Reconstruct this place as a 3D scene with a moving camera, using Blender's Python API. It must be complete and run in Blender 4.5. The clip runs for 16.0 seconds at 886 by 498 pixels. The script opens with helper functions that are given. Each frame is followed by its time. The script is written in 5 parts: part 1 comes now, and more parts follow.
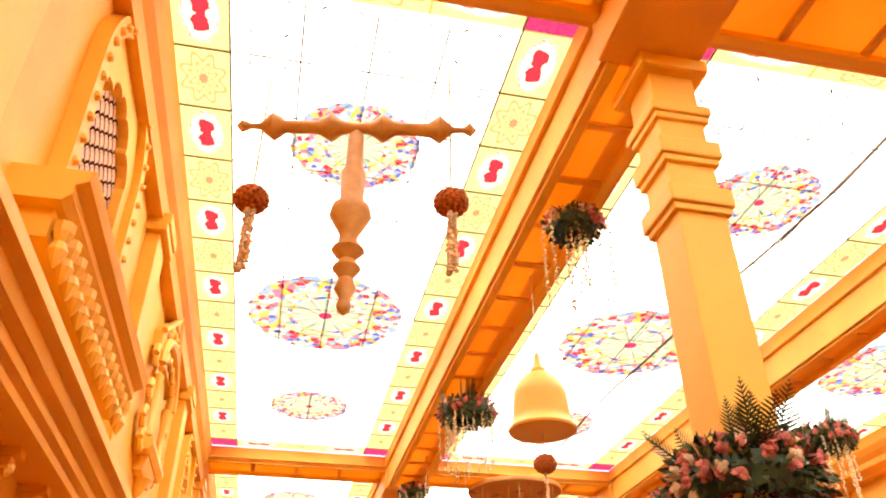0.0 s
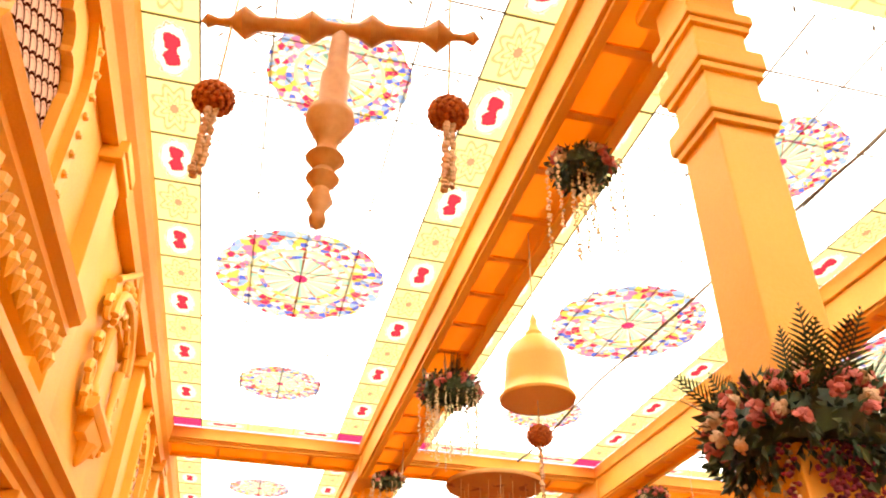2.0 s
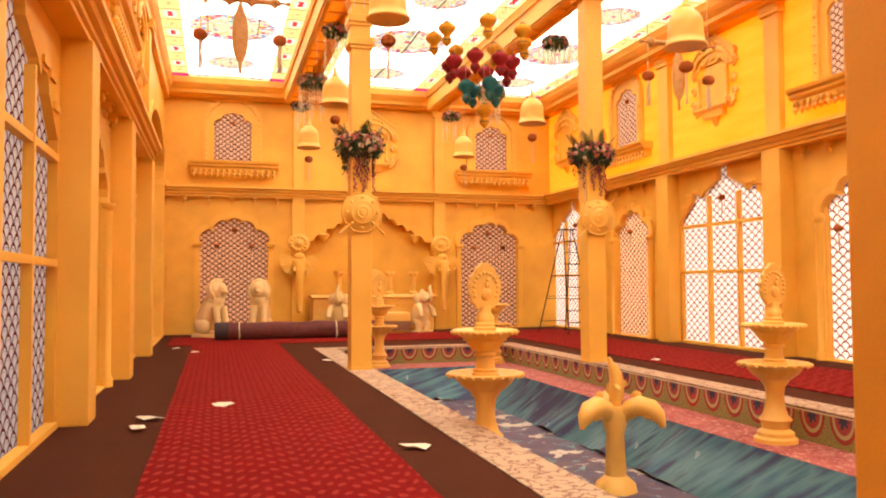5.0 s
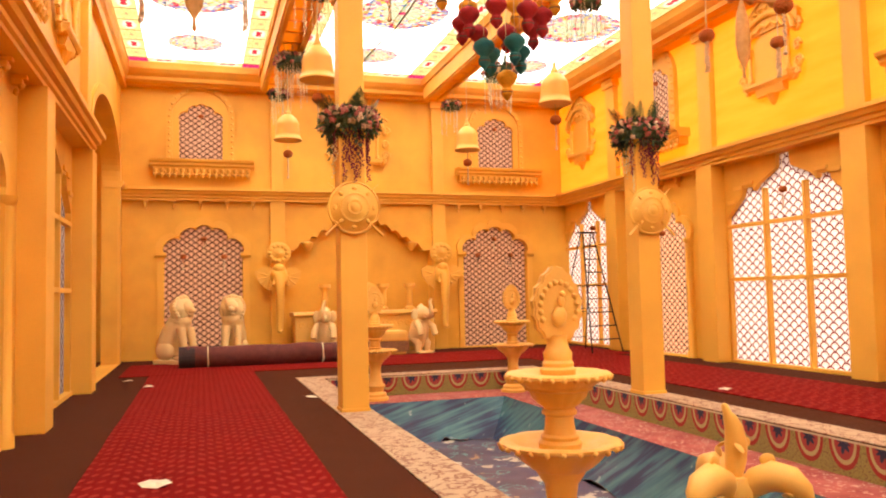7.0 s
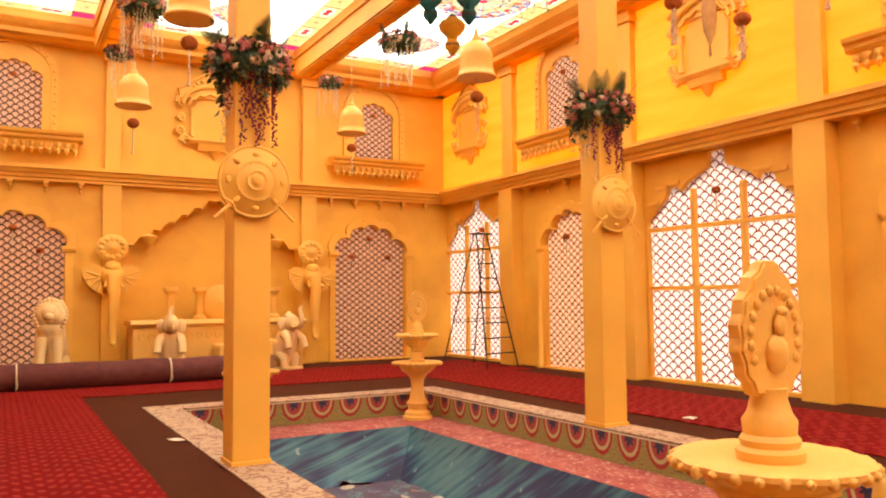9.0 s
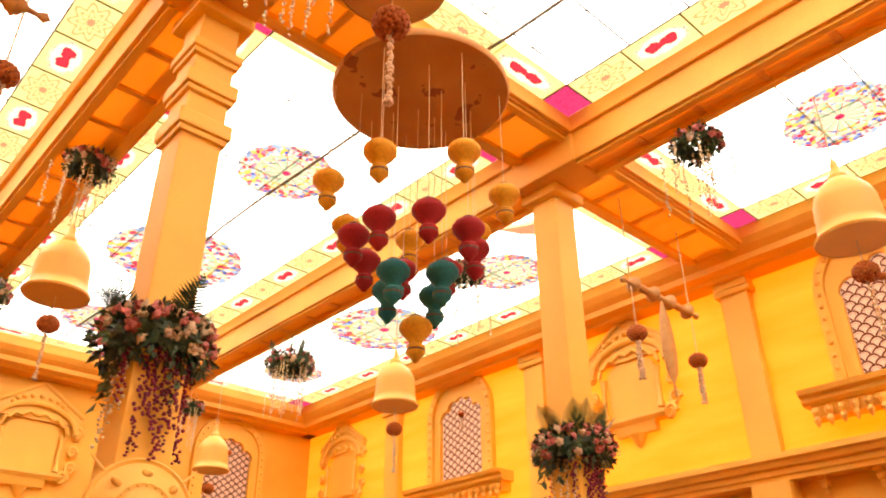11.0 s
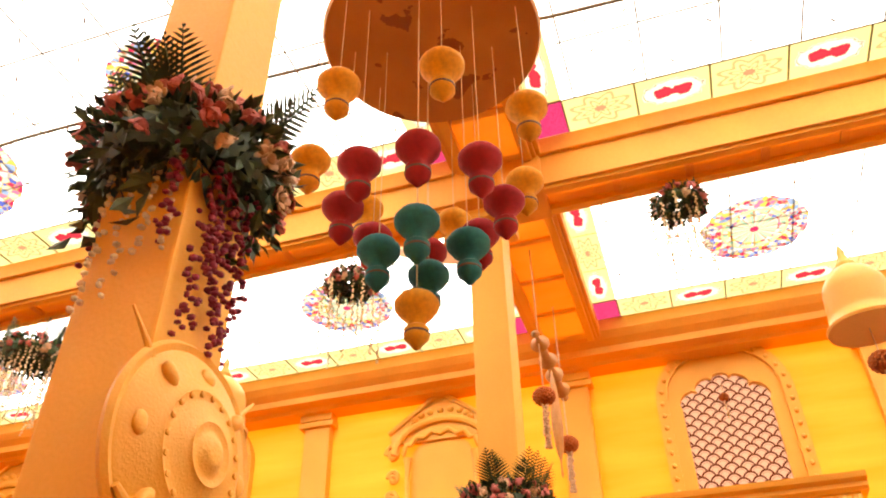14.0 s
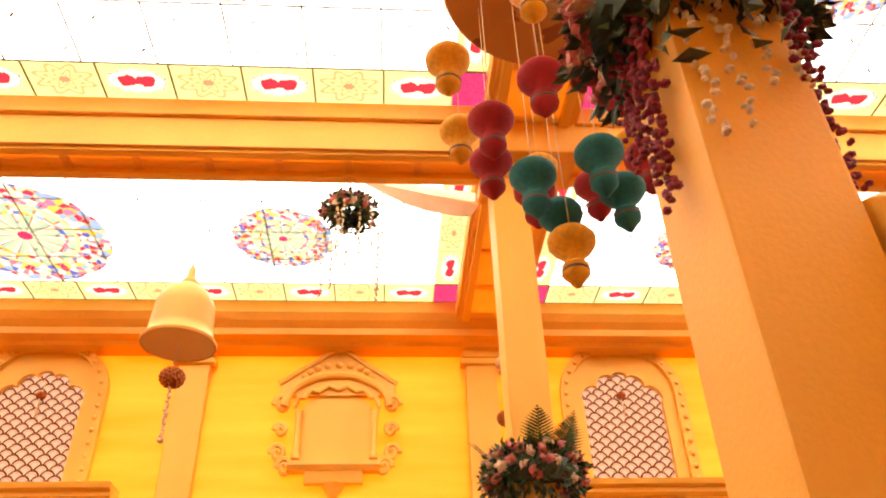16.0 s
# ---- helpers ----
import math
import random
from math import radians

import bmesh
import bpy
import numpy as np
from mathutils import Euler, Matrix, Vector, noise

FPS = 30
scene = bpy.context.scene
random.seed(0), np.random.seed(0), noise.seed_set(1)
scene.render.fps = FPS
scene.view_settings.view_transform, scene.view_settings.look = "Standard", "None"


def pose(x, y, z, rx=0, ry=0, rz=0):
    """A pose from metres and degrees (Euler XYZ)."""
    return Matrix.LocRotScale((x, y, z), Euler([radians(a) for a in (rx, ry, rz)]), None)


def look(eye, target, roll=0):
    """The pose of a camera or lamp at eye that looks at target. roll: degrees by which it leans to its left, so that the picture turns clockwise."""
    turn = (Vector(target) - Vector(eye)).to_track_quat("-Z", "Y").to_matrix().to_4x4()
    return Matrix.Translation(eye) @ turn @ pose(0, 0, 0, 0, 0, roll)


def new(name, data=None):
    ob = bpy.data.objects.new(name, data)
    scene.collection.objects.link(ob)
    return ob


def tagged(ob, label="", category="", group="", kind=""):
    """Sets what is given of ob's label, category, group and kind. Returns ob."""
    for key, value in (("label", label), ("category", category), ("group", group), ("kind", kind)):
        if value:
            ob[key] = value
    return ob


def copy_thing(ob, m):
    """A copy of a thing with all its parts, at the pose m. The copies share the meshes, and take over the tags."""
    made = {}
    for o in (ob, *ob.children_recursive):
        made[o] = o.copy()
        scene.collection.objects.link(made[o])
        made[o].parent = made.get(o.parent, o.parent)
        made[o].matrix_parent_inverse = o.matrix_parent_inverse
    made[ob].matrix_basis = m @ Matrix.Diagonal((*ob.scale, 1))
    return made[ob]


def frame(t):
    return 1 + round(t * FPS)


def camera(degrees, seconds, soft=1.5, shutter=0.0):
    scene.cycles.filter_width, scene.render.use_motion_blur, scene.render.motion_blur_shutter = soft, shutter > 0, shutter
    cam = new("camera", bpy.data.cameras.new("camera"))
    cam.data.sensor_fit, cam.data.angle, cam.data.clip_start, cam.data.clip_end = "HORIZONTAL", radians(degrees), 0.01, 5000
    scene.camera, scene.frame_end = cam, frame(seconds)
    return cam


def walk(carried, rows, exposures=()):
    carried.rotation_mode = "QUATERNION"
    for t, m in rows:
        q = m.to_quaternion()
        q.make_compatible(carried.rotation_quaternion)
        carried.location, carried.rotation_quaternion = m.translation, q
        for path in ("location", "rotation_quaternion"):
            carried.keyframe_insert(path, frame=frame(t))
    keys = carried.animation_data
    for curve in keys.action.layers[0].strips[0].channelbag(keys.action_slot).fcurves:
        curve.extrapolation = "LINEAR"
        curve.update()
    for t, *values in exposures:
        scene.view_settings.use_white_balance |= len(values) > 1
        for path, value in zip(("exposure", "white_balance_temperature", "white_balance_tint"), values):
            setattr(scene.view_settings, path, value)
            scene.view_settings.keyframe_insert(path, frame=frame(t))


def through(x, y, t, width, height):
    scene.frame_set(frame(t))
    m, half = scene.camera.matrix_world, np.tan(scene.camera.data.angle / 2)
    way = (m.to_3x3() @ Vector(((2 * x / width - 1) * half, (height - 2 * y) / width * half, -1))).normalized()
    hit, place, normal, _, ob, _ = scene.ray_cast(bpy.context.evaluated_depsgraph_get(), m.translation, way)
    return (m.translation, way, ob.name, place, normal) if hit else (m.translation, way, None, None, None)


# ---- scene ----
cam = camera(59.0, 16.0, soft=2.0)
PATH = [
    (0, (-2.226, -14.061, 2.421), (-1.876, -12.436, 3.534), -0.3),
    (0.5, (-2.160, -13.206, 2.424), (-1.897, -11.694, 3.706), 4.7),
    (1, (-2.154, -12.752, 2.426), (-1.824, -11.364, 3.827), 3.8),
    (1.5, (-2.125, -12.845, 2.424), (-1.720, -11.454, 3.803), 0.6),
    (2, (-2.084, -13.171, 2.420), (-1.693, -11.567, 3.548), 1.0),
    (2.5, (-2.029, -13.552, 1.873), (-1.614, -11.825, 2.791), 3.2),
    (3, (-1.863, -13.435, 1.773), (-1.395, -11.639, 2.518), 1.6),
    (3.5, (-2.402, -14.167, 1.52), (-1.914, -12.308, 2.071), -0.7),
    (4, (-2.354, -13.602, 1.485), (-1.818, -11.717, 1.882), -1.2),
    (4.5, (-2.258, -13.077, 1.392), (-1.607, -11.198, 1.603), 0.3),
    (4.7, (-2.242, -12.903, 1.383), (-1.65, -10.994, 1.469), 0.1),
    (6.8, (-1.807, -10.071, 1.405), (-1.31, -8.139, 1.544), -1.2),
    (7, (-1.783, -9.777, 1.419), (-1.191, -7.87, 1.536), -1.2),
    (7.5, (-1.834, -9.067, 1.392), (-1.007, -7.246, 1.442), 0.1),
    (8, (-1.85, -8.417, 1.402), (-0.956, -6.628, 1.453), -0.5),
    (8.5, (-1.894, -7.682, 1.419), (-0.91, -5.943, 1.503), -0.3),
    (9, (-1.943, -7.099, 1.466), (-0.955, -5.364, 1.591), -0.5),
    (9.5, (-1.964, -6.414, 1.595), (-0.976, -4.706, 1.924), 0.2),
    (10, (-1.997, -5.838, 1.668), (-0.894, -4.272, 2.245), 0.4),
    (10.2, (-1.99, -5.604, 1.645), (-0.845, -4.124, 2.351), 0.7),
    (12.3, (-1.499, -3.522, 1.762), (-0.21, -2.405, 2.806), -2.6),
    (12.5, (-1.648, -3.329, 1.648), (-0.309, -2.269, 2.691), -2.3),
    (13, (-1.677, -2.728, 1.669), (-0.29, -1.815, 2.783), -1.9),
    (13.5, (-1.706, -2.103, 1.703), (-0.219, -1.4, 2.84), -2.0),
    (14, (-1.711, -1.535, 1.68), (-0.184, -1.051, 2.878), -1.0),
    (14.5, (-1.773, -0.993, 1.724), (-0.194, -0.665, 2.906), -1.1),
    (15, (-1.779, -0.482, 1.761), (-0.147, -0.285, 2.899), -0.8),
    (15.5, (-1.693, 0.071, 1.792), (-0.088, 0.175, 2.982), -0.0),
    (16, (-1.462, 0.904, 1.683), (0.164, 0.776, 2.839), -1.9),
]
walk(cam, [(t, look(eye, target, roll)) for t, eye, target, roll in PATH], exposures=[(0.0, 2.38, 7400, 10), (2.0, 2.40, 7400, 10), (4.5, 2.22, 7500, 10), (10.0, 2.18, 7500, 10), (12.5, 2.28, 7400, 10), (16.0, 2.28, 7400, 10)])

# world, sun
world = bpy.data.worlds.new("world")
scene.world = world
world.use_nodes = True
wn = world.node_tree.nodes
sky = wn.new("ShaderNodeTexSky")
sky.sky_type = 'NISHITA'
sky.sun_disc = False
SUN_EL, SUN_AZ = radians(66), radians(100)
sky.sun_elevation, sky.sun_rotation = SUN_EL, SUN_AZ
wn["Background"].inputs["Strength"].default_value = 0.12
world.node_tree.links.new(sky.outputs[0], wn["Background"].inputs["Color"])
sun = new("sun", bpy.data.lights.new("sun", 'SUN'))
sun.data.energy, sun.data.angle, sun.data.color = 5.0, radians(0.53), (1.0, 0.95, 0.88)
sun_dir = Vector((math.sin(SUN_AZ) * math.cos(SUN_EL), math.cos(SUN_AZ) * math.cos(SUN_EL), math.sin(SUN_EL)))
sun.matrix_world = look(tuple(sun_dir * 40), (0, 0, 0))


# ---- material helpers ----
class Nodes:
    """A small wrapper round a material's node tree."""
    def __init__(self, name):
        self.mat = bpy.data.materials.new(name)
        self.mat.use_nodes = True
        self.t = self.mat.node_tree
        self.bsdf = self.t.nodes["Principled BSDF"]
        self.out = self.t.nodes["Material Output"]

    def add(self, kind, **inputs):
        n = self.t.nodes.new(kind)
        for k, v in inputs.items():
            self.put(n.inputs[k], v)
        return n

    def put(self, socket, v):
        if isinstance(v, bpy.types.NodeSocket):
            self.t.links.new(v, socket)
        else:
            socket.default_value = v

    def math(self, op, a, b=0.0, c=0.0):
        n = self.t.nodes.new("ShaderNodeMath")
        n.operation = op
        for i, v in enumerate((a, b, c)):
            self.put(n.inputs[i], v)
        return n.outputs[0]

    def coords(self, which="Object"):
        return self.t.nodes.new("ShaderNodeTexCoord").outputs[which]

    def xyz(self, v):
        n = self.t.nodes.new("ShaderNodeSeparateXYZ")
        self.put(n.inputs[0], v)
        return n.outputs[0], n.outputs[1], n.outputs[2]

    def noise(self, scale, vec=None, detail=4.0):
        n = self.add("ShaderNodeTexNoise", Scale=scale, Detail=detail)
        self.put(n.inputs["Vector"], vec if vec is not None else self.coords())
        return n.outputs["Fac"]

    def ramp(self, fac, *stops):
        n = self.t.nodes.new("ShaderNodeValToRGB")
        self.put(n.inputs[0], fac)
        el = n.color_ramp.elements
        while len(el) < len(stops):
            el.new(0.5)
        for e, (p, c) in zip(el, stops):
            e.position, e.color = p, (*c, 1)
        return n.outputs[0]

    def mix(self, fac, a, b, blend='MIX'):
        n = self.t.nodes.new("ShaderNodeMix")
        n.data_type, n.blend_type = 'RGBA', blend
        self.put(n.inputs[0], fac)
        self.put(n.inputs[6], a if isinstance(a, bpy.types.NodeSocket) else (*a, 1))
        self.put(n.inputs[7], b if isinstance(b, bpy.types.NodeSocket) else (*b, 1))
        return n.outputs[2]

    def band(self, v, lo, hi):
        return self.math('MULTIPLY', self.math('GREATER_THAN', v, lo), self.math('LESS_THAN', v, hi))

    def bump(self, height, strength=0.3, dist=0.01):
        n = self.add("ShaderNodeBump", Strength=strength, Distance=dist, Height=height)
        self.put(self.bsdf.inputs["Normal"], n.outputs[0])

    def finish(self, color, rough=0.7, metal=0.0):
        self.put(self.bsdf.inputs["Base Color"], color if isinstance(color, bpy.types.NodeSocket) else (*color, 1))
        self.put(self.bsdf.inputs["Roughness"], rough)
        self.bsdf.inputs["Metallic"].default_value = metal
        return self.mat

    def fabric(self, color, through=0.8):
        """A thin cloth that lets daylight through."""
        tr = self.t.nodes.new("ShaderNodeBsdfTranslucent")
        df = self.t.nodes.new("ShaderNodeBsdfDiffuse")
        mx = self.t.nodes.new("ShaderNodeMixShader")
        mx.inputs[0].default_value = through
        for n in (tr, df):
            self.put(n.inputs["Color"], color if isinstance(color, bpy.types.NodeSocket) else (*color, 1))
        self.t.links.new(df.outputs[0], mx.inputs[1])
        self.t.links.new(tr.outputs[0], mx.inputs[2])
        self.t.links.new(mx.outputs[0], self.out.inputs["Surface"])
        return self.mat


def plaster(name, c, vary=0.16, fine=40.0, rough=0.62, bump=0.25):
    n = Nodes(name)
    big, small = n.noise(1.3), n.noise(fine)
    lo, hi = tuple(v * (1 - vary) for v in c), tuple(min(v * (1 + vary), 0.95) for v in c)
    col = n.mix(n.math('MULTIPLY', small, 0.35), n.ramp(big, (0.3, lo), (0.7, hi)), tuple(v * 0.75 for v in c))
    n.bump(n.math('ADD', small, n.math('MULTIPLY', big, 0.5)), bump, 0.006)
    return n.finish(col, n.math('MULTIPLY_ADD', small, 0.3, rough - 0.15))


def plain(name, c, rough=0.6, metal=0.0, scale=25.0, vary=0.2):
    n = Nodes(name)
    f = n.noise(scale)
    return n.finish(n.ramp(f, (0.25, tuple(v * (1 - vary) for v in c)), (0.75, tuple(min(1, v * (1 + vary)) for v in c))), rough, metal)


def scale_cloth(name, w, light, dark, through=0.75):
    """White cloth printed with overlapping fish scales of width w; the pattern lies in UV, in metres."""
    n = Nodes(name)
    u, v, _ = n.xyz(n.coords("UV"))
    u, v = n.math('DIVIDE', u, w / 2), n.math('DIVIDE', v, w / 2)
    H = 0.72
    row = n.math('FLOOR', n.math('DIVIDE', v, H))
    dist = []
    for k in (-1, 0, 1):
        r = n.math('ADD', row, float(k))
        off = n.math('ABSOLUTE', n.math('MODULO', r, 2.0))
        fx = n.math('SUBTRACT', n.math('MULTIPLY', n.math('FRACT', n.math('MULTIPLY', n.math('ADD', u, off), 0.5)), 2.0), 1.0)
        fy = n.math('SUBTRACT', v, n.math('MULTIPLY', r, H))
        dist.append(n.math('SQRT', n.math('ADD', n.math('MULTIPLY', fx, fx), n.math('MULTIPLY', fy, fy))))
    def choose(c, a, b):
        return n.math('ADD', n.math('MULTIPLY', c, a), n.math('MULTIPLY', n.math('SUBTRACT', 1.0, c), b))
    d = choose(n.math('LESS_THAN', dist[0], 1.0), dist[0], choose(n.math('LESS_THAN', dist[1], 1.0), dist[1], dist[2]))
    line = n.math('MAXIMUM', n.band(d, 0.76, 1.0), n.math('MULTIPLY', n.band(d, 0.52, 0.62), 0.5))
    return n.fabric(n.mix(line, light, dark), through)


WALL = (0.91, 0.435, 0.055)
M_wall = plaster("cream plaster", WALL)
M_trim = plaster("smooth plaster moulding", (0.92, 0.465, 0.068), 0.08, 60)
M_carve = plaster("carved fibreglass", (0.91, 0.475, 0.080), 0.1, 90, 0.55, 0.4)
M_marble = plaster("pale fibreglass stone", (0.89, 0.49, 0.105), 0.08, 60, 0.5, 0.2)
M_beam = plaster("beam cladding", (0.86, 0.39, 0.06), 0.12, 30)


def streaked(name, c, hi, through):
    n = Nodes(name)
    x, y, z = n.xyz(n.coords())
    cmb = n.t.nodes.new("ShaderNodeCombineXYZ")
    n.put(cmb.inputs[0], x), n.put(cmb.inputs[1], n.math('MULTIPLY', y, 0.35)), n.put(cmb.inputs[2], n.math('MULTIPLY', z, 3.0))
    f = n.noise(1.6, cmb.outputs[0], 5.0)
    return n.fabric(n.ramp(f, (0.3, c), (0.7, hi)), through)


M_yellow = streaked("yellow cloth", (0.90, 0.455, 0.085), (0.94, 0.545, 0.13), 0.53)
M_soffit = streaked("amber soffit cloth", (0.84, 0.43, 0.085), (0.92, 0.54, 0.13), 0.26)
M_white = Nodes("white ceiling cloth")
_f = M_white.noise(9.0)
M_white = M_white.fabric(M_white.ramp(_f, (0.2, (0.84, 0.83, 0.80)), (0.8, (0.92, 0.91, 0.88))), 0.85)


def border_cloth(kind):
    """Printed border squares; UV runs 0 to 1 over each one."""
    n = Nodes("border cloth " + kind)
    u, v, _ = n.xyz(n.coords("UV"))
    u, v = n.math('SUBTRACT', u, 0.5), n.math('SUBTRACT', v, 0.5)
    cream = (0.88, 0.74, 0.30)
    if kind == "bud":
        au = n.math('SUBTRACT', n.math('ABSOLUTE', u), 0.12)
        r = n.math('SQRT', n.math('ADD', n.math('POWER', n.math('MULTIPLY', au, 1.0), 2.0), n.math('POWER', n.math('MULTIPLY', v, 0.9), 2.0)))
        halo = n.math('SQRT', n.math('ADD', n.math('POWER', n.math('MULTIPLY', u, 0.8), 2.0), n.math('POWER', v, 2.0)))
        wob = n.math('MULTIPLY_ADD', n.noise(9.0, n.coords("UV")), 0.16, -0.08)
        c = n.mix(n.math('LESS_THAN', n.math('ADD', halo, wob), 0.34), cream, (0.92, 0.88, 0.66))
        c = n.mix(n.math('LESS_THAN', n.math('ADD', r, wob), 0.14), c, (0.70, 0.04, 0.06))
        ring = n.band(n.math('ADD', halo, wob), 0.31, 0.33)
        c = n.mix(n.math('MULTIPLY', ring, 0.7), c, (0.25, 0.16, 0.06))
    elif kind == "scroll":
        r = n.math('SQRT', n.math('ADD', n.math('POWER', u, 2.0), n.math('POWER', v, 2.0)))
        a = n.math('ARCTAN2', v, u)
        pet = n.math('MULTIPLY', n.math('COSINE', n.math('MULTIPLY', a, 8.0)), 0.07)
        rr = n.math('ADD', r, pet)
        s = n.math('SINE', n.math('MULTIPLY', rr, 40.0))
        inside = n.math('LESS_THAN', rr, 0.40)
        c = n.mix(n.math('MULTIPLY', n.math('MULTIPLY', n.math('GREATER_THAN', s, 0.25), inside), 0.75), cream, (0.52, 0.33, 0.12))
        c = n.mix(n.math('LESS_THAN', r, 0.08), c, (0.72, 0.28, 0.14))
    else:
        s = n.noise(14.0, n.coords("UV"), 3.0)
        c = n.mix(n.band(s, 0.47, 0.53), (0.72, 0.05, 0.16), (0.45, 0.02, 0.09))
    e = n.math('MAXIMUM', n.math('ABSOLUTE', u), n.math('ABSOLUTE', v))
    c = n.mix(n.math('GREATER_THAN', e, 0.485), c, (0.62, 0.46, 0.12))
    return n.fabric(n.mix(1.0, c, (0.24, 0.24, 0.24), 'MULTIPLY'), 0.85)


M_border = [border_cloth("bud"), border_cloth("scroll"), border_cloth("corner")]


def medallion_cloth():
    """A printed rose window: a red heart, spokes, then a ring of many coloured chips."""
    n = Nodes("rose window cloth")
    o = n.coords("Object")
    x, y, _ = n.xyz(o)
    r = n.math('SQRT', n.math('ADD', n.math('POWER', x, 2.0), n.math('POWER', y, 2.0)))
    a = n.math('ARCTAN2', y, x)
    vor = n.add("ShaderNodeTexVoronoi", Scale=12.5)
    n.put(vor.inputs["Vector"], o)
    edge = n.add("ShaderNodeTexVoronoi", Scale=12.5)
    edge.feature = 'DISTANCE_TO_EDGE'
    n.put(edge.inputs["Vector"], o)
    hx, hy, hz = n.xyz(vor.outputs["Color"])
    chips = n.ramp(hx, (0.0, (0.75, 0.05, 0.12)), (0.16, (0.90, 0.85, 0.62)), (0.30, (0.12, 0.16, 0.62)), (0.42, (0.92, 0.90, 0.86)),
                   (0.55, (0.80, 0.22, 0.40)), (0.66, (0.92, 0.62, 0.12)), (0.76, (0.35, 0.50, 0.80)), (0.88, (0.92, 0.90, 0.84)), (1.0, (0.45, 0.16, 0.50)))
    chips.node.color_ramp.interpolation = 'CONSTANT'
    chips = n.mix(n.math('LESS_THAN', edge.outputs[0], 0.035), chips, (0.80, 0.50, 0.16))
    spoke = n.math('ABSOLUTE', n.math('SINE', n.math('MULTIPLY', a, 6.0)))
    petal = n.ramp(n.math('FRACT', n.math('MULTIPLY', a, 6.0 / math.pi)), (0.0, (0.92, 0.90, 0.82)), (0.5, (0.90, 0.78, 0.42)), (0.8, (0.40, 0.72, 0.52)))
    petal = n.mix(n.math('LESS_THAN', spoke, 0.2), petal, (0.72, 0.28, 0.14))
    petal = n.mix(n.band(r, 0.40, 0.46), petal, chips)
    core = n.mix(n.math('LESS_THAN', r, 0.08), petal, (0.78, 0.05, 0.16))
    c = n.mix(n.math('GREATER_THAN', r, 0.56), core, chips)
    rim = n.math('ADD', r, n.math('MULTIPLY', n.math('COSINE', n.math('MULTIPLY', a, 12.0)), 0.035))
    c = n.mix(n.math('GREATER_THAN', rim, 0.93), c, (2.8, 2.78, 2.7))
    c = n.mix(n.band(r, 0.54, 0.58), c, (0.90, 0.74, 0.36))
    return n.fabric(n.mix(1.0, c, (0.30, 0.30, 0.30), 'MULTIPLY'), 0.85)


M_medal = medallion_cloth()
M_cord = plain("dark cord", (0.16, 0.12, 0.07), 0.8)
M_jali_big = scale_cloth("white scale cloth", 0.225, (0.50, 0.42, 0.38), (0.10, 0.012, 0.008), 0.6)
M_jali = scale_cloth("fine scale cloth", 0.20, (0.72, 0.38, 0.22), (0.035, 0.005, 0.002), 0.30)
M_jali_small = scale_cloth("small scale cloth", 0.19, (0.72, 0.42, 0.28), (0.040, 0.008, 0.003), 0.34)
# Same small window cloth, its colour darkened to offset the sun from the east.
M_jali_sun_dark = scale_cloth("scale cloth darkened for sun", 0.185, (0.36, 0.20, 0.13), (0.06, 0.012, 0.004), 0.5)
M_iron = plain("black iron", (0.03, 0.02, 0.02), 0.5, 0.6)


def carpet(name, c, d, scale):
    n = Nodes(name)
    x, y, z = n.xyz(n.coords())
    vor = n.add("ShaderNodeTexVoronoi", Scale=scale)
    n.put(vor.inputs["Vector"], n.coords())
    wave = n.math('MULTIPLY', n.math('SINE', n.math('MULTIPLY', x, 38.0)), n.math('SINE', n.math('MULTIPLY', n.math('ADD', y, n.math('MULTIPLY', n.math('SINE', n.math('MULTIPLY', x, 11.0)), 0.1)), 27.0)))
    leaf = n.math('GREATER_THAN', n.math('ADD', wave, n.math('MULTIPLY', n.noise(14.0), 1.9)), 1.42)
    base = n.mix(n.noise(2.2), c, tuple(v * 0.72 for v in c))
    col = n.mix(n.math('MULTIPLY', leaf, n.noise(50.0)), base, d)
    n.bump(n.noise(260.0), 0.6, 0.006)
    n.bsdf.inputs["Specular IOR Level"].default_value = 0.08
    return n.finish(col, 0.95)


M_red = carpet("red patterned carpet", (0.22, 0.005, 0.005), (0.40, 0.05, 0.035), 9.0)
M_brown = carpet("brown carpet", (0.085, 0.022, 0.009), (0.072, 0.019, 0.009), 3.0)


# ---- mesh helpers ----
STUFF = {"leaves", "light_leaves", "bud_strings", "blossom_strings", "pale_bud_strings", "bosses", "beading", "balcony_drops", "fern_fronds", "trailing_leaves", "pink_roses", "cream_roses", "fringe", "carved_frieze", "bud_tail"}

def part(name, bm, material, parent=None, label=""):
    me = bpy.data.meshes.new(name)
    bm.normal_update()
    bm.to_mesh(me)
    bm.free()
    for m in (material if isinstance(material, (list, tuple)) else [material]):
        me.materials.append(m)
    ob = new(name, me)
    ob.parent = parent
    if name in STUFF:
        ob["kind"] = "stuff"
    if label:
        ob["label"] = label
    return ob


def smooth(ob, angle=40):
    for p in ob.data.polygons:
        p.use_smooth = True
    ob.data.set_sharp_from_angle(angle=radians(angle))
    return ob


def thing(name, label, category, m=None, group="", kind=""):
    ob = new(name)
    ob.empty_display_size = 0.1
    if m is not None:
        ob.matrix_basis = m
    return tagged(ob, label, category, group, kind)


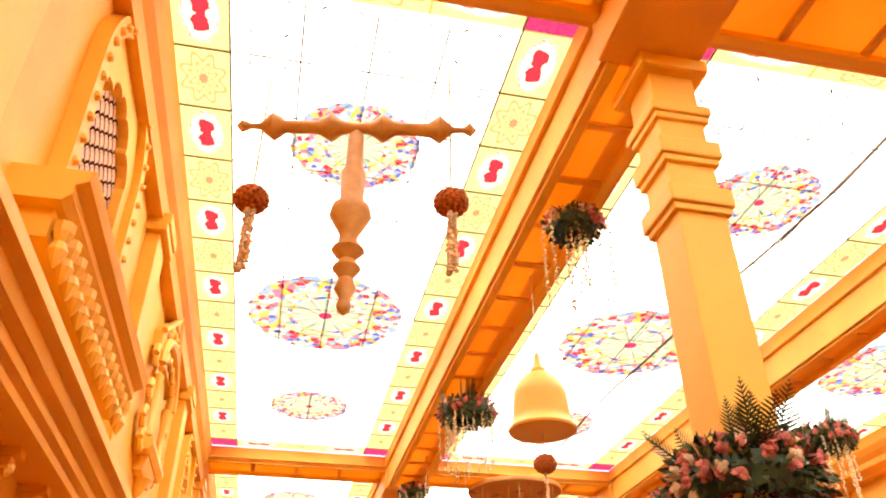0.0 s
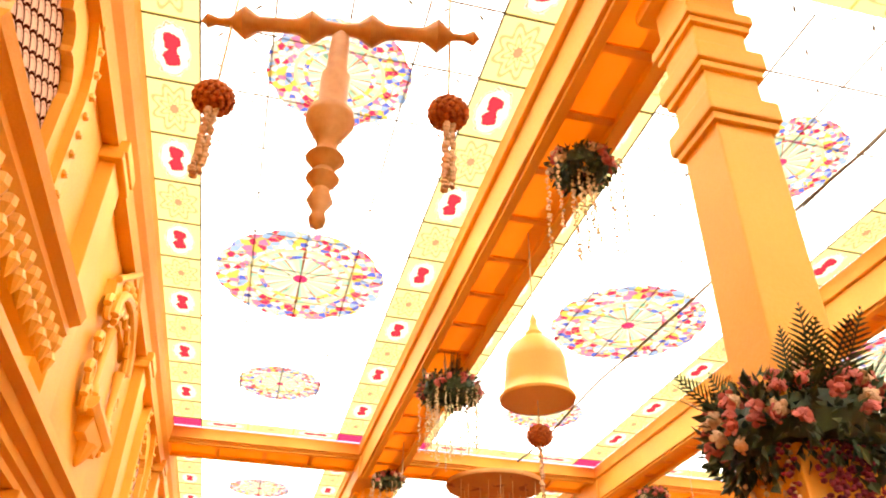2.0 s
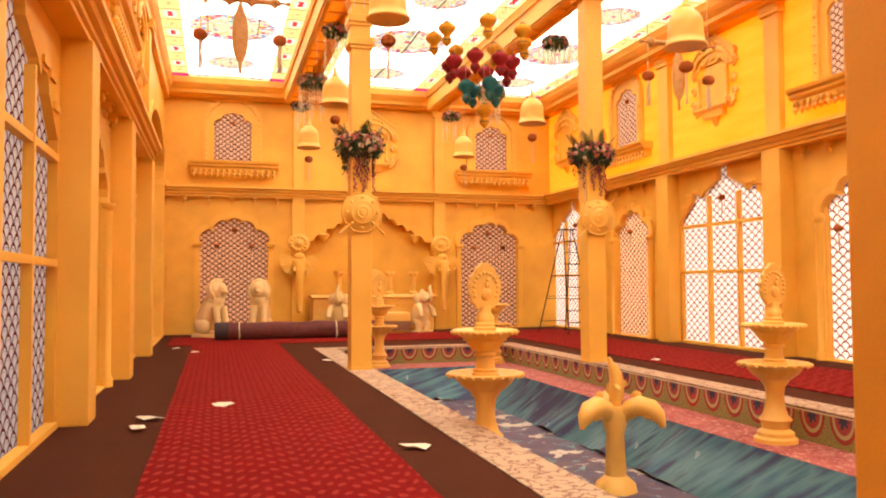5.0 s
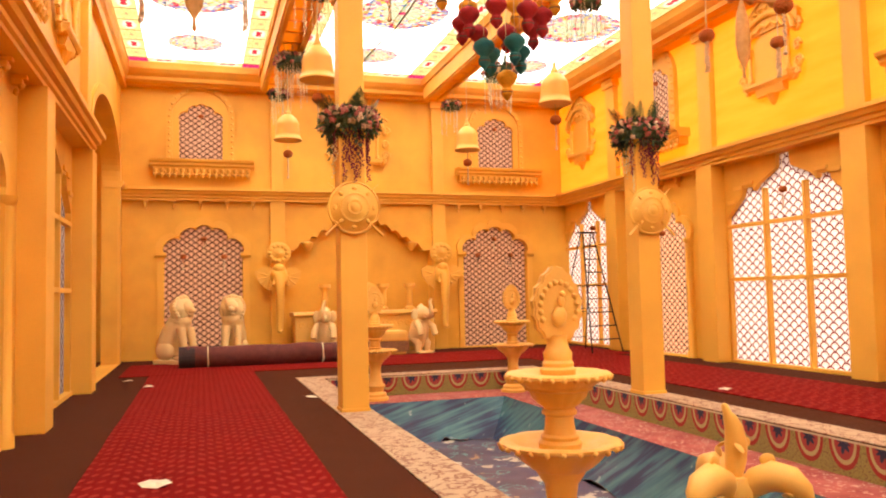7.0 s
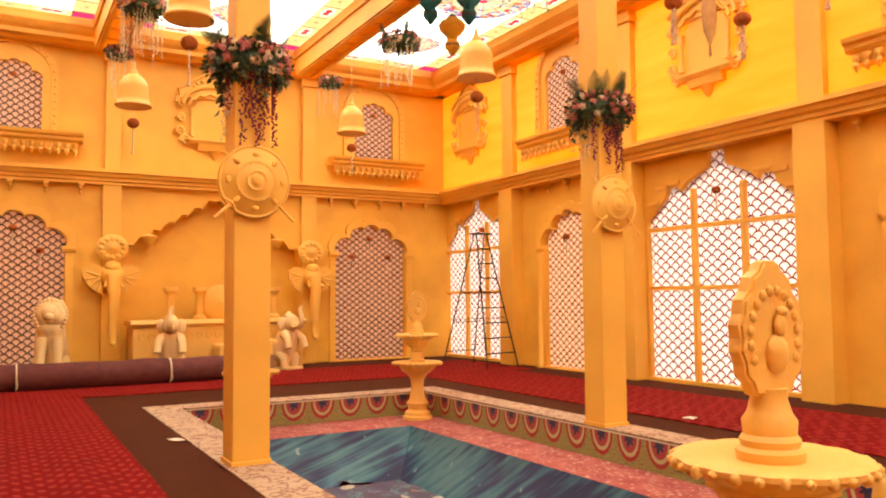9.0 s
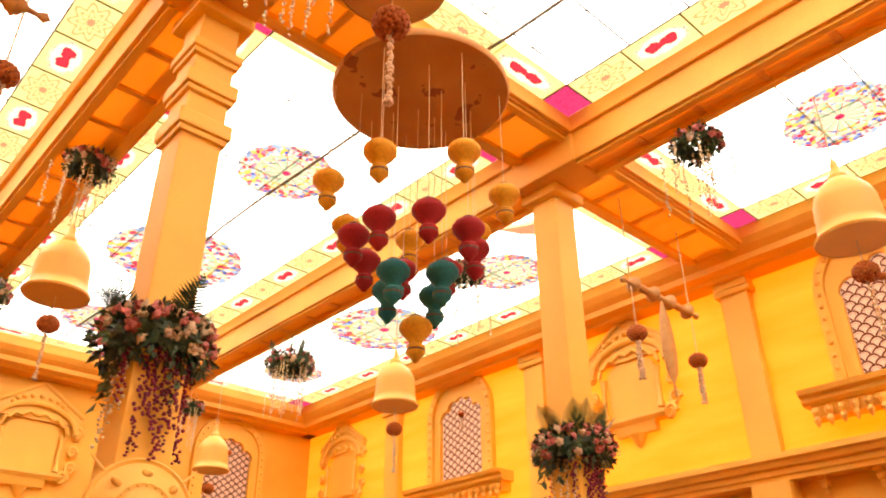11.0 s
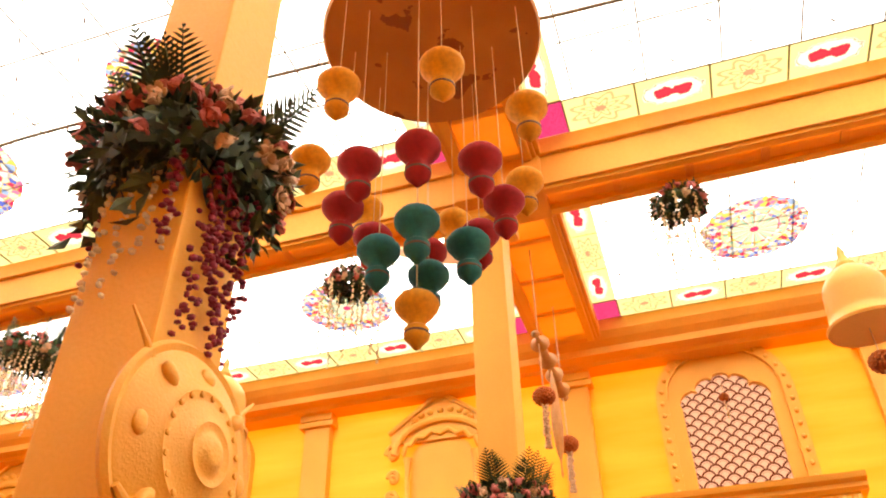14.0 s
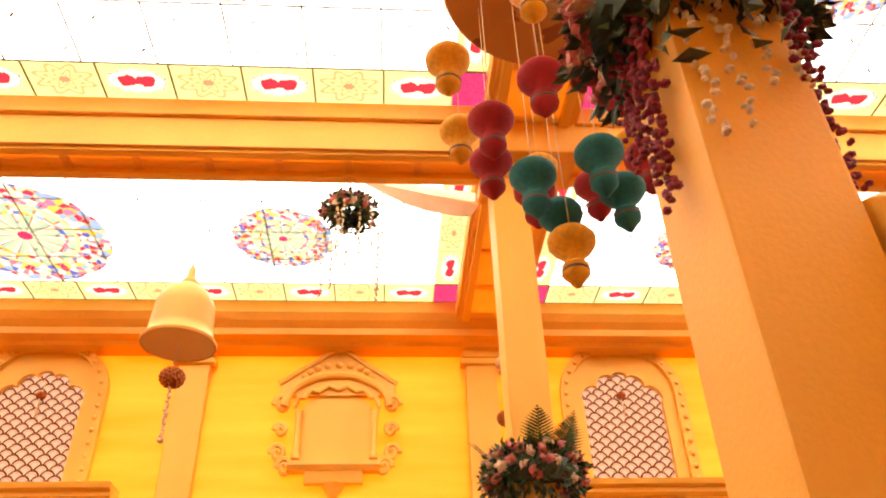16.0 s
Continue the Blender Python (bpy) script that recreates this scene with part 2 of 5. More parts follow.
def box(bm, x0, y0, z0, x1, y1, z1, bevel=0.0):
    r = bmesh.ops.create_cube(bm, size=1.0, matrix=Matrix.Translation(((x0 + x1) / 2, (y0 + y1) / 2, (z0 + z1) / 2)) @ Matrix.Diagonal((abs(x1 - x0), abs(y1 - y0), abs(z1 - z0), 1)))
    if bevel:
        es = list({e for v in r["verts"] for e in v.link_edges})
        bmesh.ops.bevel(bm, geom=es, offset=bevel, segments=2, affect='EDGES', profile=0.6)
    return bm


def boxed(*a, **k):
    return box(bmesh.new(), *a, **k)


def lathe(bm, profile, segs=24, m=None, wavy=0.0, lobes=12):
    """Turns a profile of (radius, height) round z. wavy: scallops the radius."""
    rings = []
    for r, z in profile:
        ring = []
        for i in range(segs):
            a = 2 * math.pi * i / segs
            rr = r * (1 + wavy * abs(math.sin(a * lobes / 2))) if wavy else r
            co = Vector((rr * math.cos(a), rr * math.sin(a), z))
            ring.append(bm.verts.new(m @ co if m else co))
        rings.append(ring)
    for a, b in zip(rings, rings[1:]):
        for i in range(segs):
            bm.faces.new((a[i], a[(i + 1) % segs], b[(i + 1) % segs], b[i]))
    if profile[0][0] > 0.0005:
        bm.faces.new(rings[0][::-1])
    if profile[-1][0] > 0.0005:
        bm.faces.new(rings[-1])
    return bm


def turned(*a, **k):
    return lathe(bmesh.new(), *a, **k)


def tube(bm, pts, r, segs=8):
    """A round bar along points; r is a number or one per point."""
    pts = [Vector(p) for p in pts]
    rs = r if isinstance(r, (list, tuple)) else [r] * len(pts)
    rings = []
    for i, p in enumerate(pts):
        d = (pts[min(i + 1, len(pts) - 1)] - pts[max(i - 1, 0)]).normalized()
        a = d.orthogonal().normalized()
        if i and rings:
            a = (last - d * last.dot(d)).normalized()
        last = a
        b = d.cross(a)
        rings.append([bm.verts.new(p + rs[i] * (math.cos(t) * a + math.sin(t) * b)) for t in (2 * math.pi * k / segs for k in range(segs))])
    for A, B in zip(rings, rings[1:]):
        for k in range(segs):
            bm.faces.new((A[k], A[(k + 1) % segs], B[(k + 1) % segs], B[k]))
    bm.faces.new(rings[0][::-1])
    bm.faces.new(rings[-1])
    return bm


def blob(bm, centre, radii, turn=None, sub=2, rough=0.0):
    m = Matrix.Translation(centre) @ (turn.to_4x4() if turn else Matrix()) @ Matrix.Diagonal((*radii, 1))
    r = bmesh.ops.create_icosphere(bm, subdivisions=sub, radius=1.0, matrix=m)
    if rough:
        for v in r["verts"]:
            v.co += rough * noise.noise_vector(v.co * 7)
    return bm


def plate(outline, holes, v0, v1, m):
    """A slab in the (u, z) plane with holes through it, from depth v0 to v1; m takes (u, v, z) to the world."""
    bm = bmesh.new()
    edges = []
    for loop in [outline, *holes]:
        vs = [bm.verts.new((u, v0, z)) for u, z in loop]
        edges += [bm.edges.new((vs[i], vs[(i + 1) % len(vs)])) for i in range(len(vs))]
    bmesh.ops.triangle_fill(bm, edges=edges, use_beauty=True, use_dissolve=False)
    ext = bmesh.ops.extrude_face_region(bm, geom=bm.faces[:])
    bmesh.ops.translate(bm, verts=[g for g in ext["geom"] if isinstance(g, bmesh.types.BMVert)], vec=(0, v1 - v0, 0))
    bmesh.ops.recalc_face_normals(bm, faces=bm.faces[:])
    bm.transform(m)
    return bm


def rect(u0, u1, z0, z1):
    return [(u0, z0), (u1, z0), (u1, z1), (u0, z1)]


def cusped(c, half, z0, spring, tip, lobes=5, steps=6):
    """Outline of an opening with a cusped, pointed head, from the lower left round to the lower right."""
    pts = [(c - half, z0), (c + half, z0), (c + half, spring)]
    n = lobes
    base = []
    for i in range(n + 1):
        s = i / n
        a = abs(1 - 2 * s)
        base.append((c + half * (1 - 2 * s), spring + (tip - spring) * 0.93 * (1 - a ** 1.5)))
    for (u0, w0), (u1, w1) in zip(base, base[1:]):
        mu, mw = (u0 + u1) / 2, (w0 + w1) / 2
        du, dw = u1 - u0, w1 - w0
        L = math.hypot(du, dw)
        nu, nw = dw / L, -du / L
        for k in range(1, steps + 1):
            t = math.pi * k / steps
            pts.append((mu - math.cos(t) * du / 2 + nu * math.sin(t) * L * 0.34, mw - math.cos(t) * dw / 2 + nw * math.sin(t) * L * 0.34))
    return pts


def round_head(c, half, z0, spring, rise, steps=20):
    return [(c - half, z0), (c + half, z0)] + [(c + half * math.cos(math.pi * k / steps), spring + rise * math.sin(math.pi * k / steps)) for k in range(steps + 1)]


def tent_head(c, half, z0, spring, tip):
    """The stepped, peaked head of the large lattice openings."""
    p = [(0, tip), (0.10, tip), (0.12, tip - 0.25), (0.42, tip - 0.46), (0.50, tip - 0.58), (0.52, tip - 0.50), (0.68, tip - 0.50), (0.72, tip - 0.66), (1.0, spring)]
    r = [(c + half * u, z) for u, z in p]
    left = [(2 * c - u, z) for u, z in r[1:]]
    return [(c - half, z0), (c + half, z0)] + r[::-1] + left


def sheet(loop, v, m):
    """A flat cloth in the (u, z) plane with UV in metres."""
    bm = bmesh.new()
    uv = bm.loops.layers.uv.new("UVMap")
    vs = [bm.verts.new((u, v, z)) for u, z in loop]
    es = [bm.edges.new((vs[i], vs[(i + 1) % len(vs)])) for i in range(len(vs))]
    bmesh.ops.triangle_fill(bm, edges=es, use_beauty=True, use_dissolve=False)
    for f in bm.faces:
        for l in f.loops:
            l[uv].uv = (l.vert.co.x, l.vert.co.z)
    bm.transform(m)
    return bm


def moulding(bm, u0, u1, profile, m):
    """Runs a profile of (v, z) along u."""
    a = [bm.verts.new(m @ Vector((u0, v, z))) for v, z in profile]
    b = [bm.verts.new(m @ Vector((u1, v, z))) for v, z in profile]
    for i in range(len(profile)):
        j = (i + 1) % len(profile)
        bm.faces.new((a[i], a[j], b[j], b[i]))
    bm.faces.new(a[::-1])
    bm.faces.new(b)
    return bm

# ---- the hall ----
AX = 2.07                      # middle of the hall
COLX, COLY = (0.0, 4.14), (0.0, -10.53)
TOP = 7.04
Y0, Y1 = -21.2, 10.25
XL, XR = -3.60, 7.97
BEAMY = (-0.36, -11.05)
M_back = Matrix.Translation((0, Y1, 0))
M_front = Matrix(((-1, 0, 0, 0), (0, -1, 0, Y0), (0, 0, 1, 0), (0, 0, 0, 1)))
M_right = Matrix(((0, 1, 0, XR), (-1, 0, 0, 0), (0, 0, 1, 0), (0, 0, 0, 1)))
M_left = Matrix(((0, -1, 0, XL), (1, 0, 0, 0), (0, 0, 1, 0), (0, 0, 0, 1)))

# ground outside, and the floor
n = Nodes("dusty ground")
M_ground = n.finish(n.ramp(n.noise(0.4), (0.3, (0.30, 0.21, 0.13)), (0.7, (0.38, 0.28, 0.18))), 0.95)
bm = bmesh.new()
lo = [bm.verts.new((x, y, -1.2)) for x, y in ((-2000, -2000), (2000, -2000), (2000, 2000), (-2000, 2000))]
bm.faces.new(lo)
tagged(part("ground", bm, M_ground), "dusty bare ground round the hall", "ground", kind="structure")

PX0, PX1, PY0, PY1 = 0.27, 3.95, -9.4, 3.90      # the sunken court
KX0, KX1, KY0, KY1 = 0.66, 3.22, -8.6, 2.95      # the pool in it
LEDGE, DEEP = -0.34, -0.95
floor = thing("floor", "brown carpeted floor round a sunken pool court", "floor", kind="structure")
for nm, a in (("floor_slab", (-4.2, Y0 - .3, PX0, Y1 + .3)), ("floor_slab", (PX1, Y0 - .3, 8.5, Y1 + .3)), ("floor_slab", (PX0, Y0 - .3, PX1, PY0)), ("floor_slab", (PX0, PY1, PX1, Y1 + .3))):
    part(nm, boxed(a[0], a[1], -1.19, a[2], a[3], 0.0), M_brown, floor)


def runner(x0, y0, x1, y1, label):
    bm = bmesh.new()
    nx, ny = max(2, int((x1 - x0) / 0.5)), max(2, int((y1 - y0) / 0.5))
    g = [[bm.verts.new((x0 + (x1 - x0) * i / nx + 0.012 * noise.noise((i * .7, j * .7, x0)), y0 + (y1 - y0) * j / ny, 0.008 + 0.004 * noise.noise((i * .9, j * .9, 5)))) for i in range(nx + 1)] for j in range(ny + 1)]
    for j in range(ny):
        for i in range(nx):
            bm.faces.new((g[j][i], g[j][i + 1], g[j + 1][i + 1], g[j + 1][i]))
    r = bmesh.ops.extrude_face_region(bm, geom=bm.faces[:])
    bmesh.ops.translate(bm, verts=[v for v in r["geom"] if isinstance(v, bmesh.types.BMVert)], vec=(0, 0, 0.008))
    bmesh.ops.recalc_face_normals(bm, faces=bm.faces[:])
    return tagged(part("carpet_runner", bm, M_red), label, "carpet")


runner(-2.7, -20.6, -0.8, 5.95, "long red patterned carpet runner on the brown floor")
runner(-3.25, 5.97, 7.6, 8.75, "wide red patterned carpet runner along the back of the hall")
runner(5.0, -20.6, 7.1, 5.95, "long red patterned carpet runner by the lattice wall")

# printed cloth of the pool court
n = Nodes("cream printed border")
_x, _y, _z = n.xyz(n.coords())
_s = n.noise(7.0, None, 6.0)
M_cream = n.finish(n.mix(n.math('MULTIPLY', n.band(_s, 0.44, 0.50), 0.8), n.mix(n.noise(2.0), (0.42, 0.27, 0.16), (0.52, 0.36, 0.22)), (0.20, 0.06, 0.03)), 0.8)
n = Nodes("pink printed ledge")
_s = n.noise(5.0, None, 5.0)
M_pink = n.finish(n.mix(n.math('GREATER_THAN', n.noise(22.0, None, 2.0), 0.60), n.ramp(_s, (0.35, (0.28, 0.035, 0.03)), (0.65, (0.40, 0.09, 0.07))), (0.52, 0.28, 0.20)), 0.75)
n = Nodes("sea cloth with fold shading")
_x, _y, _z = n.xyz(n.coords())
_v = n.t.nodes.new("ShaderNodeCombineXYZ")
# diagonal stretched noise: light and shade of folds mixed into the sea print colours
_d = n.math('MULTIPLY_ADD', _z, 1.5, n.math('SUBTRACT', _y, n.math('MULTIPLY', _x, 0.6)))
n.put(_v.inputs[0], n.math('MULTIPLY', _d, 3.6)), n.put(_v.inputs[1], n.math('MULTIPLY', _z, 0.9)), n.put(_v.inputs[2], n.math('MULTIPLY', _x, 0.3))
_w = n.noise(0.62, None, 3.0)
_f = n.noise(1.9, _v.outputs[0], 6.0)
_m = n.math('ADD', n.math('MULTIPLY', _w, 0.62), n.math('MULTIPLY', _f, 0.42))
_c = n.ramp(_m, (0.36, (0.008, 0.008, 0.035)), (0.46, (0.014, 0.022, 0.075)), (0.51, (0.03, 0.11, 0.15)), (0.58, (0.07, 0.19, 0.20)), (0.64, (0.025, 0.06, 0.12)), (0.72, (0.18, 0.28, 0.28)))
_c = n.mix(n.math('GREATER_THAN', n.noise(5.0, None, 6.0), 0.69), _c, (0.20, 0.28, 0.28))
M_sea = n.finish(_c, 0.5)
n = Nodes("sea floor cloth")
_w = n.noise(1.1, None, 6.0)
_f = n.noise(2.6, None, 7.0)
_c = n.ramp(_w, (0.32, (0.050, 0.035, 0.075)), (0.5, (0.095, 0.055, 0.085)), (0.62, (0.06, 0.05, 0.10)), (0.75, (0.12, 0.07, 0.08)))
_g = n.noise(4.2, None, 5.0)
_c = n.mix(n.math('GREATER_THAN', _g, 0.66), _c, (0.34, 0.20, 0.10))
_c = n.mix(n.math('GREATER_THAN', _f, 0.61), _c, (0.52, 0.45, 0.34))
_c = n.mix(n.band(_g, 0.30, 0.34), _c, (0.16, 0.34, 0.33))
_c = n.mix(n.band(_f, 0.36, 0.39), _c, (0.10, 0.26, 0.25))
M_seabed = n.finish(_c, 0.5)

# the printed band of half-round rosettes: UV in pattern lengths
n = Nodes("rosette band")
_u, _v, _ = n.xyz(n.coords("UV"))
_u = n.math('SUBTRACT', n.math('FRACT', _u), 0.5)
_vv = n.math('SUBTRACT', _v, 0.92)
_r = n.math('SQRT', n.math('ADD', n.math('POWER', _u, 2.0), n.math('POWER', n.math('MULTIPLY', _vv, 0.55), 2.0)))
_c = n.mix(n.math('GREATER_THAN', n.noise(20.0, n.coords("UV")), 0.55), (0.30, 0.27, 0.08), (0.20, 0.13, 0.05))
_c = n.mix(n.math('LESS_THAN', _r, 0.42), _c, (0.34, 0.035, 0.03))
_c = n.mix(n.math('LESS_THAN', _r, 0.34), _c, (0.46, 0.40, 0.18))
_c = n.mix(n.math('LESS_THAN', _r, 0.27), _c, (0.36, 0.05, 0.05))
_pet = n.math('ADD', _r, n.math('MULTIPLY', n.math('COSINE', n.math('MULTIPLY', n.math('ARCTAN2', _vv, _u), 9.0)), 0.04))
_c = n.mix(n.math('LESS_THAN', _pet, 0.15), _c, (0.03, 0.03, 0.07))
_c = n.mix(n.math('GREATER_THAN', _v, 0.94), _c, (0.62, 0.52, 0.34))
M_band = n.finish(_c, 0.75)

court = thing("pool_court", "sunken pool court lined with printed cloth", "pool", kind="structure")


def ring_slab(name, o, i, z0, z1, mat, parent):
    bm = bmesh.new()
    box(bm, o[0], o[1], z0, i[0], o[3], z1)
    box(bm, i[2], o[1], z0, o[2], o[3], z1)
    box(bm, i[0], o[1], z0, i[2], i[1], z1)
    box(bm, i[0], i[3], z0, i[2], o[3], z1)
    return part(name, bm, mat, parent)


ring_slab("cream_border", (PX0 - .45, PY0 - .45, PX1 + .42, PY1 + .45), (PX0 - .01, PY0 - .01, PX1 + .01, PY1 + .01), 0.002, 0.012, M_cream, court)
ring_slab("ledge", (PX0, PY0, PX1, PY1), (KX0, KY0, KX1, KY1), -1.15, LEDGE, M_pink, court)
# printed band on the inner faces
bm = bmesh.new()
uvl = bm.loops.layers.uv.new("UVMap")
e = 0.008
for (ax, ay), (bx, by) in (((PX0 + e, PY1 - e), (PX1 - e, PY1 - e)), ((PX1 - e, PY1 - e), (PX1 - e, PY0 + e)), ((PX1 - e, PY0 + e), (PX0 + e, PY0 + e)), ((PX0 + e, PY0 + e), (PX0 + e, PY1 - e))):
    L = math.hypot(bx - ax, by - ay)
    f = bm.faces.new([bm.verts.new(p) for p in ((ax, ay, LEDGE), (bx, by, LEDGE), (bx, by, -0.003), (ax, ay, -0.003))])
    for l, u in zip(f.loops, ((0, 0), (L / 0.44, 0), (L / 0.44, 1), (0, 1))):
        l[uvl].uv = u
part("rosette_band", bm, M_band, court)
# draped sea cloth: sloping sides with folds, and the bed
bm = bmesh.new()
corners = [(KX0, KY1), (KX1, KY1), (KX1, KY0), (KX0, KY0)]
inner = [(KX0 + .42, KY1 - .5), (KX1 - .42, KY1 - .5), (KX1 - .42, KY0 + .5), (KX0 + .42, KY0 + .5)]
for k in range(4):
    a, b, c, d = corners[k], corners[(k + 1) % 4], inner[k], inner[(k + 1) % 4]
    N = int(math.dist(a, b) / 0.08)
    rows = []
    for j in range(11):
        s = j / 10
        row = []
        for i in range(N + 1):
            t = i / N
            x = (a[0] * (1 - t) + b[0] * t) * (1 - s) + (c[0] * (1 - t) + d[0] * t) * s
            y = (a[1] * (1 - t) + b[1] * t) * (1 - s) + (c[1] * (1 - t) + d[1] * t) * s
            fold = 0.06 * (math.sin(t * N * 0.24 + 3.4 * s + 3 * noise.noise((t * 4, k, 0))) + 0.5 * math.sin(t * N * 0.61 + 4.4 * s + 4 * noise.noise((t * 9, k, 3)))) * math.sin(math.pi * min(1, max(0, t))) * s
            row.append(bm.verts.new((x, y, LEDGE - 0.004 + (DEEP - LEDGE) * s ** 0.8 + fold)))
        rows.append(row)
    for r0, r1 in zip(rows, rows[1:]):
        for i in range(N):
            bm.faces.new((r0[i], r0[i + 1], r1[i + 1], r1[i]))
smooth(part("sea_cloth_side", bm, M_sea, court))
bm = bmesh.new()
NX, NY = 22, 80
g = [[bm.verts.new((inner[0][0] - .05 + (inner[1][0] - inner[0][0] + .1) * i / NX, inner[2][1] - .05 + (inner[0][1] - inner[2][1] + .1) * j / NY, DEEP + 0.04 * noise.noise((i * .35, j * .35, 2)) + 0.02 * noise.noise((i, j, 4)))) for i in range(NX + 1)] for j in range(NY + 1)]
for j in range(NY):
    for i in range(NX):
        bm.faces.new((g[j][i], g[j][i + 1], g[j + 1][i + 1], g[j + 1][i]))
smooth(part("sea_cloth_bed", bm, M_seabed, court))


# ---- wall pieces ----
CORN = 3.84                    # underside of the cornice


def cornice(parent, u0, u1, m, z=CORN):
    part("cornice", moulding(bmesh.new(), u0, u1, [(0.1, z), (-0.16, z), (-0.16, z + .05), (-0.2, z + .07), (-0.2, z + .13), (-0.26, z + .15), (-0.28, z + .21), (-0.34, z + .23), (-0.34, z + .30), (0.1, z + .30)], m), M_trim, parent)


def bracket_mesh():
    bm = bmesh.new()
    box(bm, -0.05, -0.16, -0.04, 0.05, 0.0, 0.0)
    box(bm, -0.045, -0.12, -0.10, 0.045, 0.0, -0.04, 0.01)
    blob(bm, (0, -0.10, -0.10), (0.04, 0.045, 0.05), sub=1)
    blob(bm, (0, -0.05, -0.17), (0.032, 0.035, 0.05), sub=1)
    me = bpy.data.meshes.new("bracket")
    bm.to_mesh(me)
    bm.free()
    me.materials.append(M_carve)
    return me


BRACKET = bracket_mesh()


def shared(name, me, parent, m):
    ob = new(name, me)
    ob.parent = parent
    ob.matrix_basis = m
    return ob


def brackets(parent, u0, u1, m, count=5, z=CORN):
    for i in range(count):
        u = u0 + (u1 - u0) * (i + 0.5) / count
        shared("bracket", BRACKET, parent, m @ Matrix.Translation((u, 0.0, z)))


def drop_mesh():
    bm = turned([(0.0, -.07), (0.02, -.04), (0.048, .02), (0.028, .07), (0.052, .12), (0.052, .17)], 8)
    me = bpy.data.meshes.new("balcony_drop")
    bm.to_mesh(me)
    bm.free()
    me.materials.append(M_carve)
    return me


DROP = drop_mesh()


def balcony(parent, c, half, m, z=4.40):
    """A shallow shelf with a fringe of small turned drops."""
    bm = bmesh.new()
    moulding(bm, c - half, c + half, [(0, z + .22), (-0.26, z + .22), (-0.30, z + .26), (-0.30, z + .31), (-0.36, z + .34), (-0.38, z + .40), (0, z + .40)], m)
    moulding(bm, c - half + .08, c + half - .08, [(0, z + .06), (-0.22, z + .06), (-0.22, z + .22), (0, z + .22)], m)
    part("balcony_shelf", bm, M_trim, parent)
    k = int(half * 2 / 0.16)
    for i in range(k):
        u = c - half + .14 + (2 * half - .28) * i / (k - 1)
        shared("balcony_drop", DROP, parent, m @ Matrix.Translation((u, -0.27, z)))


def arch_window(parent, c, m, yb, base=4.62, tip=5.95, half=0.51):
    """A small cusped window with a beaded round-headed surround."""
    hole = cusped(c, half, base, tip - 0.42, tip, 5, 5)
    outer = round_head(c, half + .30, base - .02, tip - .34, 0.80)
    part("window_surround", plate(outer, [round_head(c, half + .16, base - .01, tip - .30, 0.62)], -0.10, 0.02, m), M_trim, parent)
    part("window_head", plate(round_head(c, half + .159, base - .005, tip - .30, 0.615), [hole], -0.04, 0.03, m), M_trim, parent)
    bm = bmesh.new()
    for i in range(29):
        s = i / 28
        if s < 0.25:
            u, z = c - half - .23, base + (tip - .34 - base) * s / 0.25
        elif s > 0.75:
            u, z = c + half + .23, base + (tip - .34 - base) * (1 - s) / 0.25
        else:
            a = math.pi * (1 - (s - 0.25) / 0.5)
            u, z = c + (half + .23) * math.cos(a), tip - .34 + .71 * math.sin(a)
        co = m @ Vector((u, -0.105, z))
        blob(bm, co, (0.035, 0.035, 0.035), sub=1)
    smooth(part("beading", bm, M_carve, parent))
    part("window_cloth", sheet([(u, z) for u, z in cusped(c, half + .03, base - .005, tip - .40, tip + .03, 5, 5)], 0.035, m), M_jali_sun_dark if yb else M_jali_small, parent, "red-brown scale lattice on pale cloth")


def flower_drop(x, y, z, length, k=1.0):
    """A hanging string: a marigold ball over a tail of pale buds."""
    t = thing("hanging_tassel", "orange marigold ball over a tail of pale buds", "garland", Matrix.Translation((x, y, z)), "hanging tassels")
    smooth(part("string", tube(bmesh.new(), [(0, 0, 0), (0.004, 0, -length)], 0.005, 5), M_string, t))
    part("marigold_ball", petal_ball(0.085 * k, 0.065 * k, (0, 0, -length)), M_marigold, t)
    bm = bmesh.new()
    for i in range(16):
        blob(bm, (random.uniform(-.012, .012), random.uniform(-.012, .012), -length - .06 - i * 0.022 * k), (0.019 * k, 0.019 * k, 0.013), sub=1)
    part("bud_tail", bm, M_bud, t)
    return t


def petal_ball(r, h, c):
    bm = bmesh.new()
    for i in range(90):
        a, s = i * 2.399, 1 - 2 * (i + .5) / 90
        q = math.sqrt(1 - s * s)
        d = Vector((q * math.cos(a), q * math.sin(a), s))
        p = Vector(c) + Vector((d.x * r, d.y * r, d.z * h))
        blob(bm, p, (r * .20, r * .20, r * .11), d.to_track_quat('Z', 'Y').to_matrix(), 1)
    blob(bm, c, (r * .95, r * .95, h * .95), sub=2)
    return bm


M_string = plain("pale string", (0.62, 0.46, 0.25), 0.8)
M_marigold = plain("marigold petals", (0.42, 0.10, 0.015), 0.8, 0, 60, 0.4)
M_bud = plain("pale buds", (0.62, 0.42, 0.24), 0.7, 0, 60)


